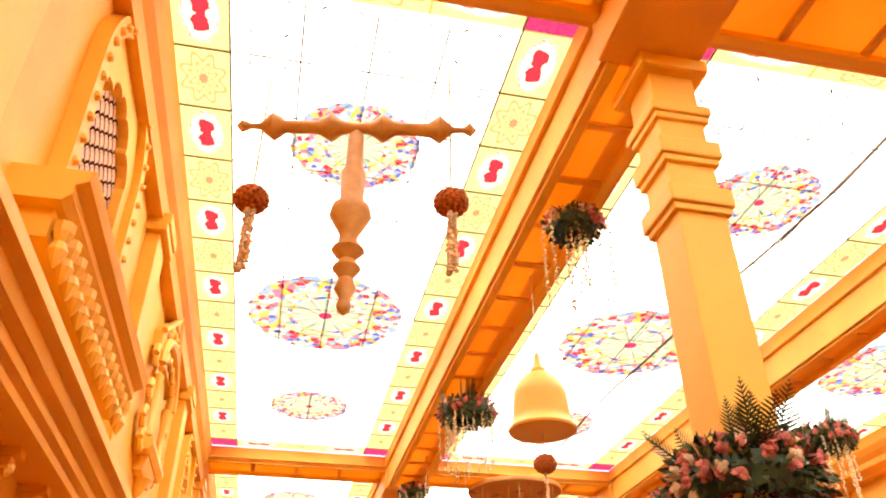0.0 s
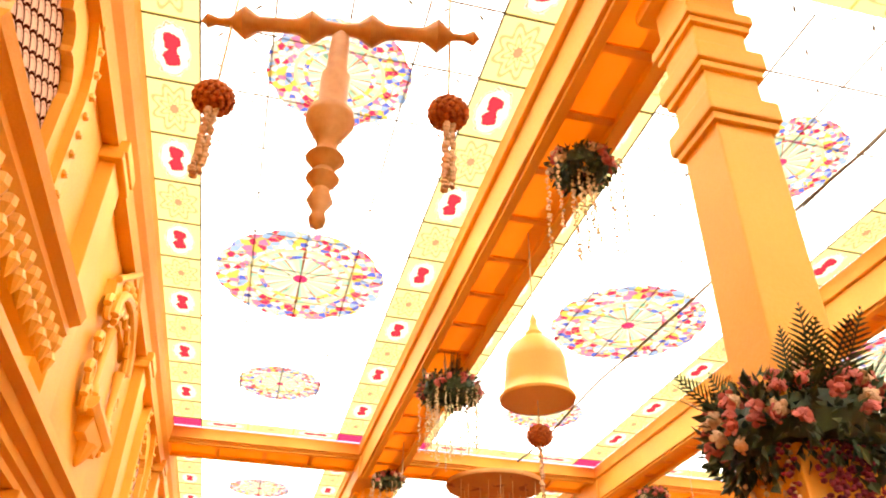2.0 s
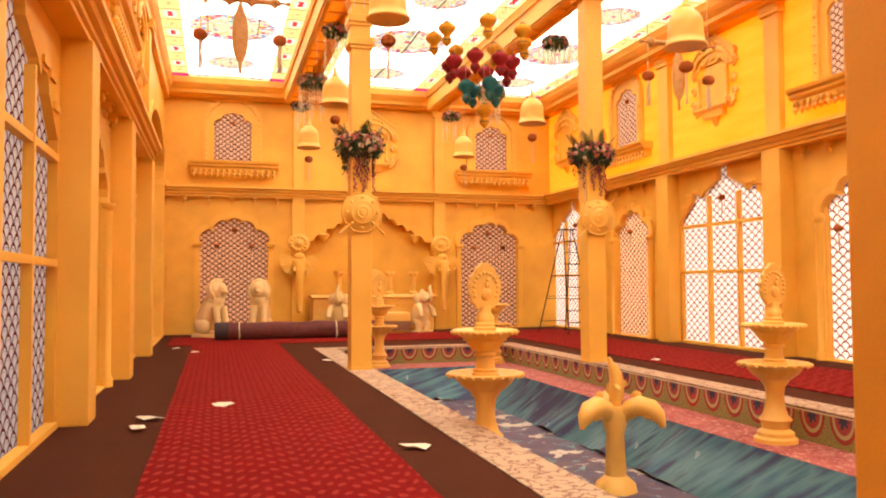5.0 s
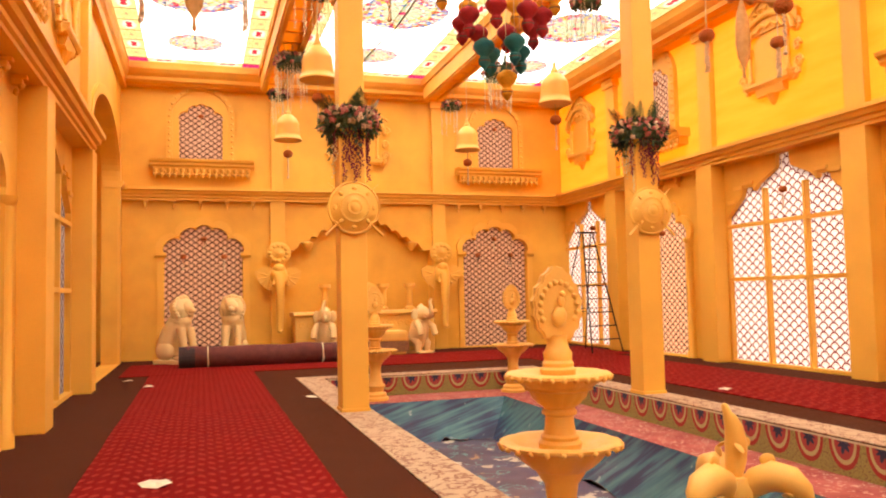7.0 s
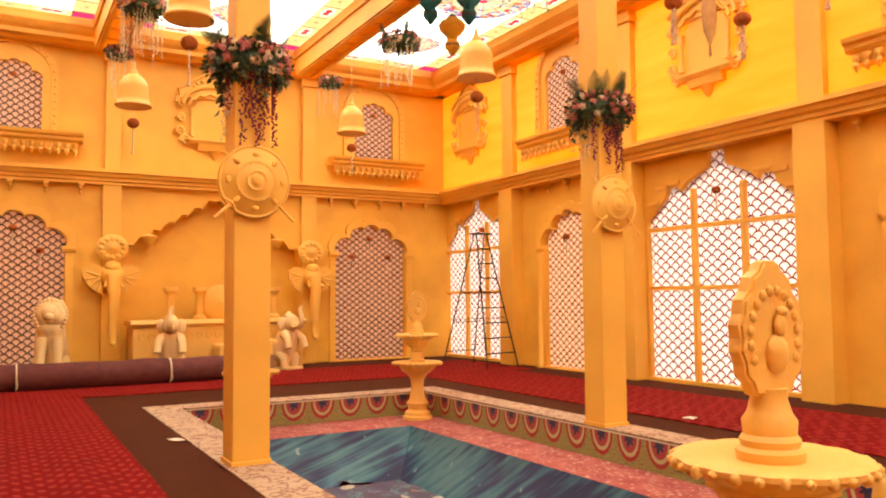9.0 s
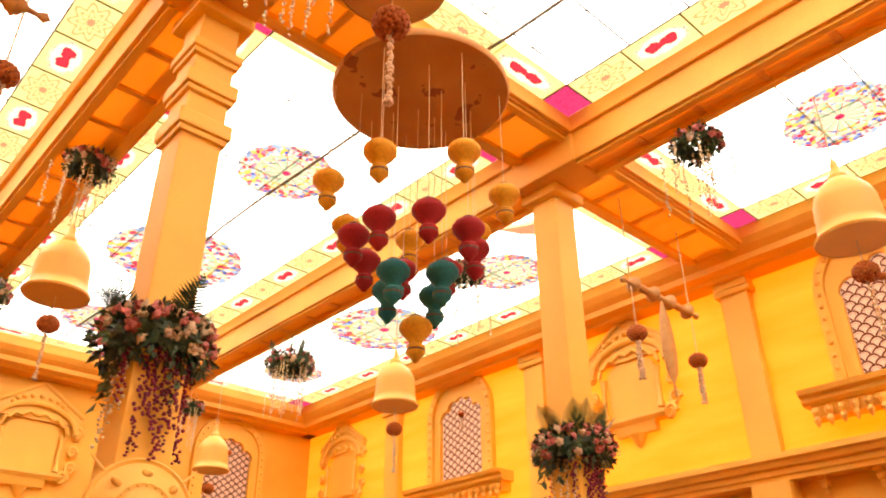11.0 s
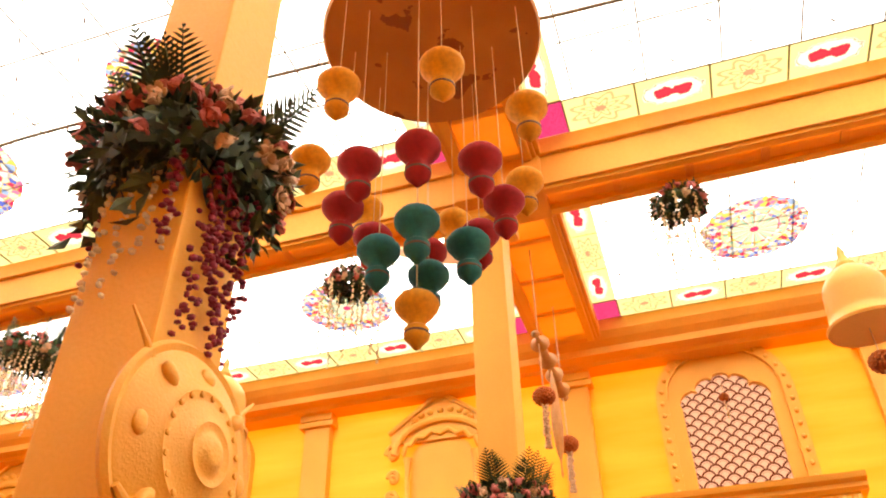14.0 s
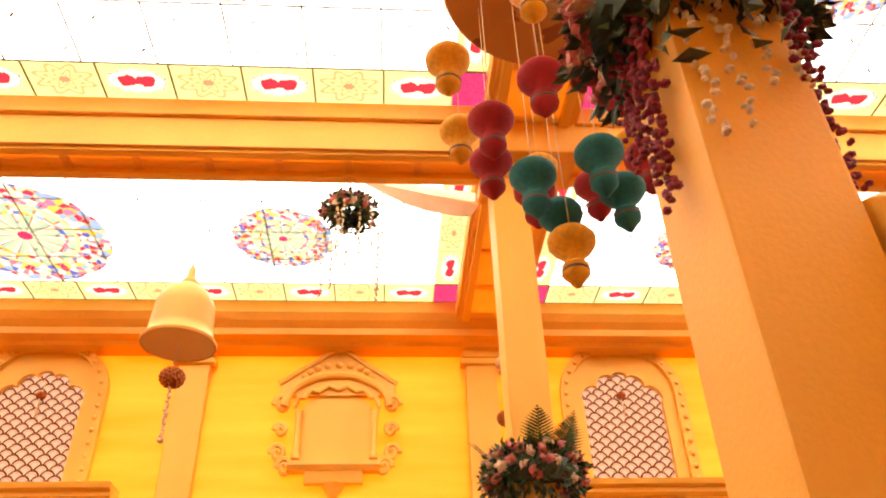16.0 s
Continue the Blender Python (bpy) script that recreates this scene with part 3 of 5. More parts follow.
def plaque(parent, c, z, m, w=0.62):
    """A carved wall niche: pediment, canopy, two colonnettes, scrolls and a drop below."""
    bm = plate([(c - w * 1.02, z + .34), (c + w * 1.02, z + .34), (c + w * 1.06, z + .50), (c + w * .80, z + .62), (c + w * .55, z + .74), (c, z + 1.03), (c - w * .55, z + .74), (c - w * .80, z + .62), (c - w * 1.06, z + .50)], [], -0.09, 0.02, m)
    part("pediment", bm, M_carve, parent)
    bm = bmesh.new()
    pts = [m @ Vector((c + w * 0.95 * math.cos(math.pi * k / 14), -0.12, z + .18 + .44 * math.sin(math.pi * k / 14))) for k in range(15)]
    tube(bm, pts, 0.05, 8)
    pts = [m @ Vector((c + w * 0.78 * math.cos(math.pi * k / 14), -0.11, z + .14 + .30 * math.sin(math.pi * k / 14) + 0.03 * math.cos(k * math.pi))) for k in range(15)]
    tube(bm, pts, 0.035, 8)
    smooth(part("canopy", bm, M_carve, parent))
    bm = plate(round_head(c, w * .62, z - .55, z + .12, 0.26), [], -0.045, 0.02, m)
    part("niche_back", bm, M_trim, parent)
    rake = bmesh.new()
    for s in (-1, 1):
        tube(rake, [m @ Vector((c + s * w * 1.08, -.10, z + .50)), m @ Vector((c + s * w * .55, -.11, z + .75)), m @ Vector((c, -.12, z + 1.02))], .035, 6)
    smooth(part("raking_moulding", rake, M_carve, parent))
    for k in range(9):
        a = math.pi * (k + .5) / 9
        shell = blob(bmesh.new(), m @ Vector((c + w * .62 * math.cos(a), -.10, z + .56 + .20 * math.sin(a))), (.05, .05, .045), sub=2)
        smooth(part("carved_petal", shell, M_carve, parent))
    for s in (-1, 1):
        bm = bmesh.new()
        lathe(bm, [(0.055, z - .5), (0.055, z - .44), (0.032, z - .40), (0.036, z - .1), (0.05, z + .06), (0.06, z + .12)], 10, m @ Matrix.Translation((c + s * w * .68, -0.09, 0)))
        smooth(part("colonnette", bm, M_carve, parent))
    for s in (-1, 1):
        for (du, dz, r) in ((1.0, .22, .13), (.98, -.12, .10), (1.0, -.42, .12), (.86, -.60, .13)):
            pts = []
            for k in range(16):
                a = k * 0.62
                q = r * (1 - k / 19)
                pts.append(m @ Vector((c + s * (w * du + q * math.cos(a) * .8), -0.07, z + dz + q * math.sin(a))))
            smooth(part("scroll", tube(bmesh.new(), pts, [0.040 - 0.001 * k for k in range(16)], 6), M_carve, parent))
    bm = moulding(bmesh.new(), c - w * .8, c + w * .8, [(0.02, z - .66), (-.14, z - .66), (-.18, z - .60), (-.18, z - .55), (0.02, z - .55)], m)
    moulding(bm, c - w * .5, c + w * .5, [(0.02, z - .80), (-.09, z - .80), (-.13, z - .66), (0.02, z - .66)], m)
    lathe(bm, [(0.0, z - 1.0), (0.05, z - .95), (0.09, z - .88), (0.14, z - .80)], 12, m @ Matrix.Translation((c, -0.02, 0)))
    part("niche_sill", bm, M_carve, parent)


def lattice_bay(parent, u0, u1, m, cloth):
    c, half = (u0 + u1) / 2, (u1 - u0) / 2
    hole = tent_head(c, half - .06, 0.04, 2.80, CORN - .02)
    part("bay_wall", plate(rect(u0 - .02, u1 + .02, 0, CORN + .01), [hole], 0.10, 0.24, m), M_wall, parent)
    part("lattice_cloth", sheet(tent_head(c, half - .01, 0.0, 2.81, CORN - .005), 0.19, m), cloth, parent, "white cloth with dark red scale lattice")
    for u in (c - half / 3 * .93, c + half / 3 * .93):
        bm = moulding(bmesh.new(), u - .035, u + .035, [(0.08, 0.04), (0.17, 0.04), (0.17, 3.25), (0.08, 3.25)], m)
        part("glazing_bar", bm, M_trim, parent)
    for z in (1.60, 2.62):
        bm = moulding(bmesh.new(), u0 + .06, u1 - .06, [(0.085, z - .035), (0.165, z - .035), (0.165, z + .035), (0.085, z + .035)], m)
        part("glazing_bar", bm, M_trim, parent)
    bm = moulding(bmesh.new(), u0 + .02, u1 - .02, [(0.07, 0), (0.18, 0), (0.18, .06), (0.07, .06)], m)
    part("bottom_rail", bm, M_trim, parent)
    # hidden strip added to stop skylight leaking in above the bay wall
    part("light_leak_strip", moulding(bmesh.new(), u0 - .2, u1 + .2, [(0.02, CORN + .004), (0.32, CORN + .004), (0.32, CORN + .11), (0.02, CORN + .11)], m), M_wall, parent)
    for s in (-1, 1):
        for i, (du, dz) in enumerate(((.86, 3.05), (.74, 3.3), (.56, 3.36))):
            u = c + s * half * du
            bm = moulding(bmesh.new(), u - .13, u + .13, [(0.07, dz), (0.105, dz), (0.105, dz + .07), (0.07, dz + .07)], m)
            part("stepped_relief", bm, M_trim, parent)


def door_bay(parent, u0, u1, m, c=None, half=0.84, spring=2.5, tip=3.22, cloth=None):
    c = (u0 + u1) / 2 if c is None else c
    part("bay_wall", plate(rect(u0 - .02, u1 + .02, -0.001, CORN + .01), [cusped(c, half, 0.03, spring, tip, 5)], 0.10, 0.24, m), M_wall, parent)
    part("door_surround", plate(cusped(c, half + .17, 0.0, spring + .02, tip + .2, 5), [cusped(c, half + .01, 0.02, spring, tip + .01, 5)], 0.03, 0.11, m), M_trim, parent)
    part("door_cloth", sheet(cusped(c, half + .03, 0.0, spring, tip + .03, 5), 0.20, m), cloth or M_jali, parent, "dark red-brown scale lattice cloth")
    for s in (-1, 1):
        bm = lathe(bmesh.new(), [(0.10, 0), (0.10, .12), (0.07, .16), (0.065, spring - .2), (0.075, spring - .16), (0.07, spring - .10), (0.11, spring - .05), (0.11, spring)], 12, m @ Matrix.Translation((c + s * (half + .09), 0.04, 0)))
        smooth(part("jamb_colonnette", bm, M_trim, parent))
    # the same hidden filler against daylight leaking over the door bay
    part("light_leak_strip", moulding(bmesh.new(), u0 - .2, u1 + .2, [(0.02, CORN + .004), (0.34, CORN + .004), (0.34, CORN + .11), (0.02, CORN + .11)], m), M_wall, parent)
    brackets(parent, u0, u1, m @ Matrix.Translation((0, 0.10, 0)), 5)


def pilaster(parent, u, m, w=0.5):
    bm = boxed(u - w / 2, -0.20, 0.0, u + w / 2, 0.36, CORN, 0.012)
    bm.transform(m)
    part("pilaster", bm, M_trim, parent)
    bm = boxed(u - w / 2 + .05, -0.12, CORN + .3, u + w / 2 - .05, 0.1, 6.42, 0.01)
    box(bm, u - w / 2 - .02, -0.18, 6.42, u + w / 2 + .02, 0.1, 6.50, 0.015)
    box(bm, u - w / 2 + .0, -0.20, 6.50, u + w / 2 + .0, 0.1, 6.62, 0.015)
    bm.transform(m)
    part("pilaster", bm, M_trim, parent)


def upper_wall(parent, u0, u1, m, win, mat, v=(0.0, 0.14)):
    holes = [cusped(win, 0.535, 4.88, 5.93, 6.37, 5, 5)] if win is not None else []
    part("upper_panel", plate(rect(u0, u1, CORN + .01, TOP + .25), holes, v[0], v[1], m), mat, parent)


# ---- side walls ----
def side_wall(name, label, m, pil, kinds, cloth_top, sgn, end):
    w = thing(name, label, "wall", kind="structure")
    us = [p * sgn for p in pil]
    for p in us:
        pilaster(w, p, m)
    lo, hi = min(us + [end[0] * sgn, end[1] * sgn]), max(us + [end[0] * sgn, end[1] * sgn])
    for (a, b), kind in zip(zip(pil, pil[1:]), kinds):
        u0, u1 = sorted((a * sgn, b * sgn))
        lu0, lu1 = u0 + .25, u1 - .25
        if kind == "lattice":
            lattice_bay(w, lu0, lu1, m, M_jali_big)
            plaque(w, (u0 + u1) / 2, 5.66, m, 0.70)
            upper_wall(w, u0, u1, m, None, cloth_top, (0.0, 0.02) if cloth_top is M_yellow else (0, .14))
        else:
            door_bay(w, lu0, lu1, m, cloth=M_jali_big if kind == "bright" else None)
            upper_wall(w, u0, u1, m, (u0 + u1) / 2, cloth_top, (0.0, 0.02) if cloth_top is M_yellow else (0, .14))
            arch_window(w, (u0 + u1) / 2, m, cloth_top is M_yellow, 4.88, 6.36, 0.53)
            balcony(w, (u0 + u1) / 2, 1.22, m)
    return w


RP = [Y1 + .32, 7.18, 3.45, -0.28, -4.01, -7.74, -11.47, -15.2, -18.93, -21.2]
wr = side_wall("wall_east", "yellow cloth and plaster hall wall with lattice openings", M_right, RP,
               ["lattice", "door", "lattice", "bright", "lattice", "door", "lattice", "door", "lattice"], M_yellow, -1, (Y1, -21.2))
cornice(wr, -Y1, 21.2, M_right)
LP = [3.80, -0.02, -3.92, -7.76, -11.60, -15.44, -19.28, -21.2]
wl = side_wall("wall_west", "orange plaster hall wall with arched doors", M_left, LP,
               ["lattice", "door", "lattice", "door", "lattice", "door", "lattice"], M_wall, 1, (4.05, -21.2))
cornice(wl, -21.2, 4.02, M_left)
# the tall open arch at the far end of the west wall
part("bay_wall", plate(rect(4.0, Y1, 0, TOP + .25), [round_head(7.1, 2.45, 0.001, 4.3, 1.15, 28)], 0.0, 0.35, M_left), M_wall, wl)
part("arch_moulding", plate(round_head(7.1, 2.65, 0.0, 4.3, 1.36, 28), [round_head(7.1, 2.46, 0.002, 4.3, 1.16, 28)], -0.06, 0.01, M_left), M_trim, wl)
part("arch_impost", moulding(bmesh.new(), 9.52, Y1 - .02, [(0.3, 4.05), (-.08, 4.05), (-.12, 4.12), (-.12, 4.2), (0.3, 4.2)], M_left), M_trim, wl)
part("porch_wall", plate(rect(3.6, 10.8, -0.01, 5.9), [rect(4.2, 8.6, 0.3, 3.6)], 1.30, 1.40, M_left), M_wall, wl)
part("lattice_cloth", sheet(rect(4.18, 8.62, 0.28, 3.62), 1.36, M_left), M_jali_big, wl, "white cloth with dark red scale lattice")
part("porch_end", plate(rect(-5.1, -3.75, -0.01, 5.9), [], 0.35, 0.45, M_back), M_wall, wl)
# made-up yellow sheet overhead, added only to dim the sun on the porch wall
part("porch_sun_dimmer", boxed(-5.1, 3.4, 5.88, -3.9, 10.7, 5.9), M_yellow, wl)
part("porch_floor", boxed(-5.6, 3.4, -0.2, -4.2, 10.6, -0.004), M_brown, wl)

# ---- back wall ----
wb = thing("wall_north", "orange plaster back wall with two arched doors and windows", "wall", kind="structure")
DX = (-1.70, 5.92)
WX = (-1.76, 6.00)
PXB = (0.07, 4.30)
part("wall_panel", plate(rect(XL - .1, -0.10, 0, 3.90), [cusped(DX[0], 0.92, 0.03, 2.55, 3.23, 5)], 0.0, 0.2, M_back), M_wall, wb)
part("wall_panel", plate(rect(4.47, XR + .1, 0, 3.90), [cusped(DX[1], 0.92, 0.03, 2.55, 3.23, 5)], 0.0, 0.2, M_back), M_wall, wb)
part("wall_panel", boxed(-0.10, Y1 + .35, 0, 4.47, Y1 + .5, 3.90), M_wall, wb)
part("upper_panel", plate(rect(XL - .1, XR + .1, 3.90, TOP + .25), [cusped(x, 0.525, 4.86, 5.81, 6.25, 5, 5) for x in WX], 0.0, 0.2, M_back), M_wall, wb)
for x in DX:
    part("door_surround", plate(cusped(x, 1.08, 0.0, 2.58, 3.43, 5), [cusped(x, 0.93, 0.02, 2.55, 3.24, 5)], -0.06, 0.01, M_back), M_trim, wb)
    part("door_cloth", sheet(cusped(x, 0.95, 0.0, 2.55, 3.26, 5), 0.12, M_back), M_jali, wb, "dark red-brown scale lattice cloth")
    bm = bmesh.new()
    for s in (-1, 1):
        moulding(bm, x + s * .99 - .12, x + s * .99 + .12, [(0, 2.45), (-.1, 2.45), (-.13, 2.51), (-.13, 2.57), (0, 2.57)], M_back)
    part("impost", bm, M_trim, wb)
brackets(wb, -3.35, -0.2, M_back, 5, CORN)
brackets(wb, 4.55, 7.7, M_back, 5, CORN)
cornice(wb, XL, XR, M_back)
for x in PXB:
    bm = boxed(x - .18, -0.14, 0.0, x + .18, 0.1, CORN, 0.01)
    box(bm, x - .15, -0.12, CORN + .3, x + .15, 0.05, 6.42, 0.01)
    box(bm, x - .2, -0.17, 6.42, x + .2, 0.05, 6.6, 0.015)
    bm.transform(M_back)
    part("pilaster", bm, M_trim, wb)
for x in WX:
    arch_window(wb, x, M_back, 0, 4.88, 6.25)
    balcony(wb, x + .03, 1.22, M_back, 4.42)
plaque(wb, 2.15, 5.52, M_back, 0.74)
# the wide scalloped arch over the throne
hole = [(0.26, 0.001), (4.11, 0.001), (4.11, 2.62), (3.87, 2.62)]
steps = 12
prev = (3.87, 2.62)
for k in range(1, steps + 1):
    s = k / steps
    cur = (3.87 - 3.37 * s, 2.62 + 1.0 * (1 - abs(1 - 2 * s)))
    mx_, mz_ = (prev[0] + cur[0]) / 2, (prev[1] + cur[1]) / 2
    hole += [(prev[0] * .7 + cur[0] * .3, prev[1] * .7 + cur[1] * .3 + .07), (mx_, mz_ + .10), (prev[0] * .3 + cur[0] * .7, prev[1] * .3 + cur[1] * .7 + .07), cur]
    prev = cur
hole += [(0.26, 2.62)]
part("scalloped_arch", plate(rect(-0.095, 4.465, -0.002, CORN), [hole], 0.0, 0.34, M_back), M_wall, wb)
bm = bmesh.new()
for x in (0.82, 3.55):
    lathe(bm, [(0.02, -.20), (0.07, -.16), (0.12, -.08), (0.16, 0.0), (0.15, 0.03), (0.0, 0.06)], 14, Matrix.Translation((x, Y1 - .03, 2.80)))
smooth(part("lotus_boss", bm, M_carve, wb))

# wall behind the start of the walk
wf = thing("wall_south", "plain orange plaster end wall", "wall", kind="structure")
part("wall_panel", plate(rect(-XR - .1, -XL + .1, 0, TOP + .25), [], 0.0, 0.2, M_front), M_wall, wf)

# perimeter beam under the ceiling
bmn = thing("perimeter_beam", "orange plaster beam round the top of the walls", "beam", kind="structure")
PROF = [(0.0, 6.60), (-.30, 6.60), (-.34, 6.64), (-.50, 6.66), (-.52, 6.74), (-.62, 6.80), (-.70, 6.88), (-.70, 7.06), (0.0, 7.06)]
PROF_W = [(0.0, 6.55), (-.12, 6.55), (-.14, 6.70), (-.20, 6.76), (-.24, 6.86), (-.24, 7.06), (0.0, 7.06)]
for m, a, b, prof in ((M_back, XL, XR, PROF), (M_right, -Y1, 21.2, PROF), (M_left, -21.2, Y1, PROF_W)):
    part("beam_moulding", moulding(bmesh.new(), a, b, prof, m), M_beam, bmn)

# ---- ceiling ----
BAYS_Y = ((0.03, 9.54), (-10.66, -0.75), (-21.2, -11.44))
BAYS_X = ((-3.37, -0.37), (0.28, 3.75), (4.25, 7.27))
cb = bmesh.new()
uvl = cb.loops.layers.uv.new("UVMap")
BW = 0.43


def tile(x0, y0, x1, y1, mi, along_y):
    f = cb.faces.new([cb.verts.new(p) for p in ((x0, y0, TOP), (x0, y1, TOP), (x1, y1, TOP), (x1, y0, TOP))])
    f.material_index = mi
    cor = ((0, 0), (0, 1), (1, 1), (1, 0)) if not along_y else ((0, 0), (1, 0), (1, 1), (0, 1))
    for l, c in zip(f.loops, cor):
        l[uvl].uv = c


cords = bmesh.new()
for bi, (y0, y1) in enumerate(BAYS_Y):
    for ai, (x0, x1) in enumerate(BAYS_X):
        torn = bi == 0 and ai == 2
        for cx in ((x0, x0 + BW), (x1 - BW, x1)):
            for cy in ((y0, y0 + BW * .8), (y1 - BW * .8, y1)):
                if not (torn and cx[0] == x0 and cy[0] == y0):
                    tile(cx[0], cy[0], cx[1], cy[1], 2, False)
            k = round((y1 - y0 - BW * 1.6) / 0.65)
            for j in range(k):
                a = y0 + BW * .8 + (y1 - y0 - BW * 1.6) * j / k
                b = y0 + BW * .8 + (y1 - y0 - BW * 1.6) * (j + 1) / k
                if torn and cx[0] == x0 and j < 2:
                    continue
                tile(cx[0], a, cx[1], b, j % 2, True)
                box(cords, cx[0], b - .006, TOP - .012, cx[1], b + .006, TOP - .004)
            ex = cx[1] if cx[0] == x0 else cx[0]
            box(cords, ex - .007, y0, TOP - .012, ex + .007, y1, TOP - .004)
        for cy in ((y0, y0 + BW * .8), (y1 - BW * .8, y1)):
            kx = 5 if ai else 3
            kx = 3
            for j in range(kx):
                a = x0 + BW + (x1 - x0 - 2 * BW) * j / kx
                b = x0 + BW + (x1 - x0 - 2 * BW) * (j + 1) / kx
                tile(a, cy[0], b, cy[1], j % 2, False)
        f = cb.faces.new([cb.verts.new(p) for p in ((x0 + BW, y0 + BW * .8, TOP), (x0 + BW, y1 - BW * .8, TOP), (x1 - BW, y1 - BW * .8, TOP), (x1 - BW, y0 + BW * .8, TOP))])
        f.material_index = 3
        for j in range(1, round((y1 - y0) / .65)):
            y = y0 + BW * .8 + j * .65
            if y < y1 - BW:
                box(cords, x0 + BW, y - .008, TOP - .010, x1 - BW, y + .008, TOP - .004)
        for j in range(1, 4):
            x = x0 + BW + (x1 - x0 - 2 * BW) * j / 4
            box(cords, x - .008, y0 + BW, TOP - .010, x + .008, y1 - BW, TOP - .004)
# small printed sprigs on the white field
for bi, (y0, y1) in enumerate(BAYS_Y):
    for ai, (x0, x1) in enumerate(BAYS_X):
        for i in range(8):
            for j in range(int((y1 - y0) / .325)):
                x, y = x0 + BW + .15 + i * (x1 - x0 - 2 * BW - .3) / 7, y0 + BW + j * .325
                if y > y1 - BW:
                    continue
                a = math.pi / 4 if (i + j) % 2 else -math.pi / 4
                dx, dy = 0.065 * math.cos(a), 0.065 * math.sin(a)
                q = [cords.verts.new((x + s * dx - t * dy * .3, y + s * dy + t * dx * .3, TOP - .006)) for s, t in ((-1, 0), (0, -.6), (1, 0), (0, .6))]
                cords.faces.new(q)
ceiling = tagged(part("ceiling", cb, M_border + [M_white]), "white backlit cloth ceiling with printed borders", "ceiling", kind="structure")
tagged(part("ceiling_cords", cords, M_cord), "dark cords and sprigs on the ceiling cloth", "trim", kind="stuff")

MEDS = {0: (2.16, 5.03, 7.85), 1: (-8.75, -5.63, -2.76), 2: (-13.6, -16.7, -19.8)}
first = None
for bi in MEDS:
    for ai, x in enumerate((-1.87, 2.07, 5.89)):
        for y in MEDS[bi]:
            size = 1.0 if y == MEDS[bi][1] else 0.62
            if first is None:
                bm = bmesh.new()
                c = [bm.verts.new((0.93 * math.cos(2 * math.pi * k / 48), 0.93 * math.sin(2 * math.pi * k / 48), 0)) for k in range(48)]
                bm.faces.new(c)
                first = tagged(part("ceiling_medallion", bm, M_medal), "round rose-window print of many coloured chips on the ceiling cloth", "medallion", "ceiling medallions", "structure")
                first.matrix_basis = Matrix.Translation((x, y, TOP - .016)) @ Matrix.Diagonal((size, size, 1, 1))
            else:
                copy_thing(first, Matrix.Translation((x, y, TOP - .016)) @ Matrix.Rotation(random.choice((0, math.pi / 6, math.pi / 3)), 4, 'Z') @ Matrix.Diagonal((size / 0.62, size / 0.62, 1, 1)))

# main beams: hollow, with an amber cloth soffit
SOFF = 6.50                    # underside of the long beams
CROSS = 6.82                   # underside of the cross beams


def beam(a, b, axis, name="ceiling_beam", half=0.38, low=SOFF):
    t = thing(name, "orange clad ceiling beam with an amber cloth soffit", "beam", kind="structure", group="ceiling beams")
    def P(u0, v0, z0, u1, v1, z1):
        return (v0, u0, z0, v1, u1, z1) if axis == "y" else (u0, v0, z0, u1, v1, z1)
    (u0, u1, c) = a[0], a[1], b
    for s in (-1, 1):
        w0, w1 = sorted((c + s * half, c + s * (half - .04)))
        part("beam_side", boxed(*P(u0, w0, low - .02, u1, w1, TOP - .02), bevel=0.008), M_beam, t)
        w0, w1 = sorted((c + s * (half + .05), c + s * half))
        part("beam_moulding", boxed(*P(u0, w0, max(TOP - .22, low), u1, w1, TOP - .03), bevel=0.015), M_beam, t)
        w0, w1 = sorted((c + s * (half - .04), c + s * (half - .13)))
        part("beam_moulding", boxed(*P(u0, w0, low - .05, u1, w1, low + .02), bevel=0.01), M_trim, t)
    bm = bmesh.new()
    q = P(u0, c - half + .04, low + .01, u1, c + half - .04, low + .015)
    box(bm, *q)
    part("soffit_cloth", bm, M_soffit, t)
    k = max(1, int((u1 - u0) / .62))
    for j in range(1, k):
        u = u0 + (u1 - u0) * j / k
        bm = boxed(*P(u - .035, c - half + .10, low - .015, u + .035, c + half - .10, low + .008))
        part("soffit_rib", bm, M_beam, t)


LONG = ((-0.05, .32), (4.00, .24))   # middle and half width of the long beams
for cx, hw in LONG:
    for (y0, y1) in ((0.05, 9.54), (-10.64, -0.77), (-21.2, -11.46)):
        beam((y0, y1), cx, "y", half=hw)
for cy in BEAMY:
    for (x0, x1) in ((XL + .2, -0.40), (0.30, 3.73), (4.27, XR - .66)):
        beam((x0, x1), cy, "x", half=0.39, low=CROSS)
    for cx, hw in LONG:
        t = thing("beam_crossing", "orange clad crossing of two ceiling beams", "beam", kind="structure", group="beam crossings")
        part("crossing_box", boxed(cx - hw - .03, cy - .42, SOFF - .03, cx + hw + .03, cy + .43, TOP - .02, bevel=0.02), M_beam, t)

# torn corner of the ceiling cloth, hanging down
bm = bmesh.new()
g = []
for j in range(9):
    s = j / 8
    g.append([bm.verts.new((4.30 + .42 * (1 - s * .25) * i / 5 + .05 * math.sin(5 * s + i), 0.12 + 1.45 * (1 - s) ** 1.2 + .05 * math.sin(i + 3 * s), TOP - .02 - .62 * math.sin(s * 1.5) - .03 * math.sin(i * 2))) for i in range(6)])
for j in range(8):
    for i in range(5):
        bm.faces.new((g[j][i], g[j][i + 1], g[j + 1][i + 1], g[j + 1][i]))
n = Nodes("torn border cloth")
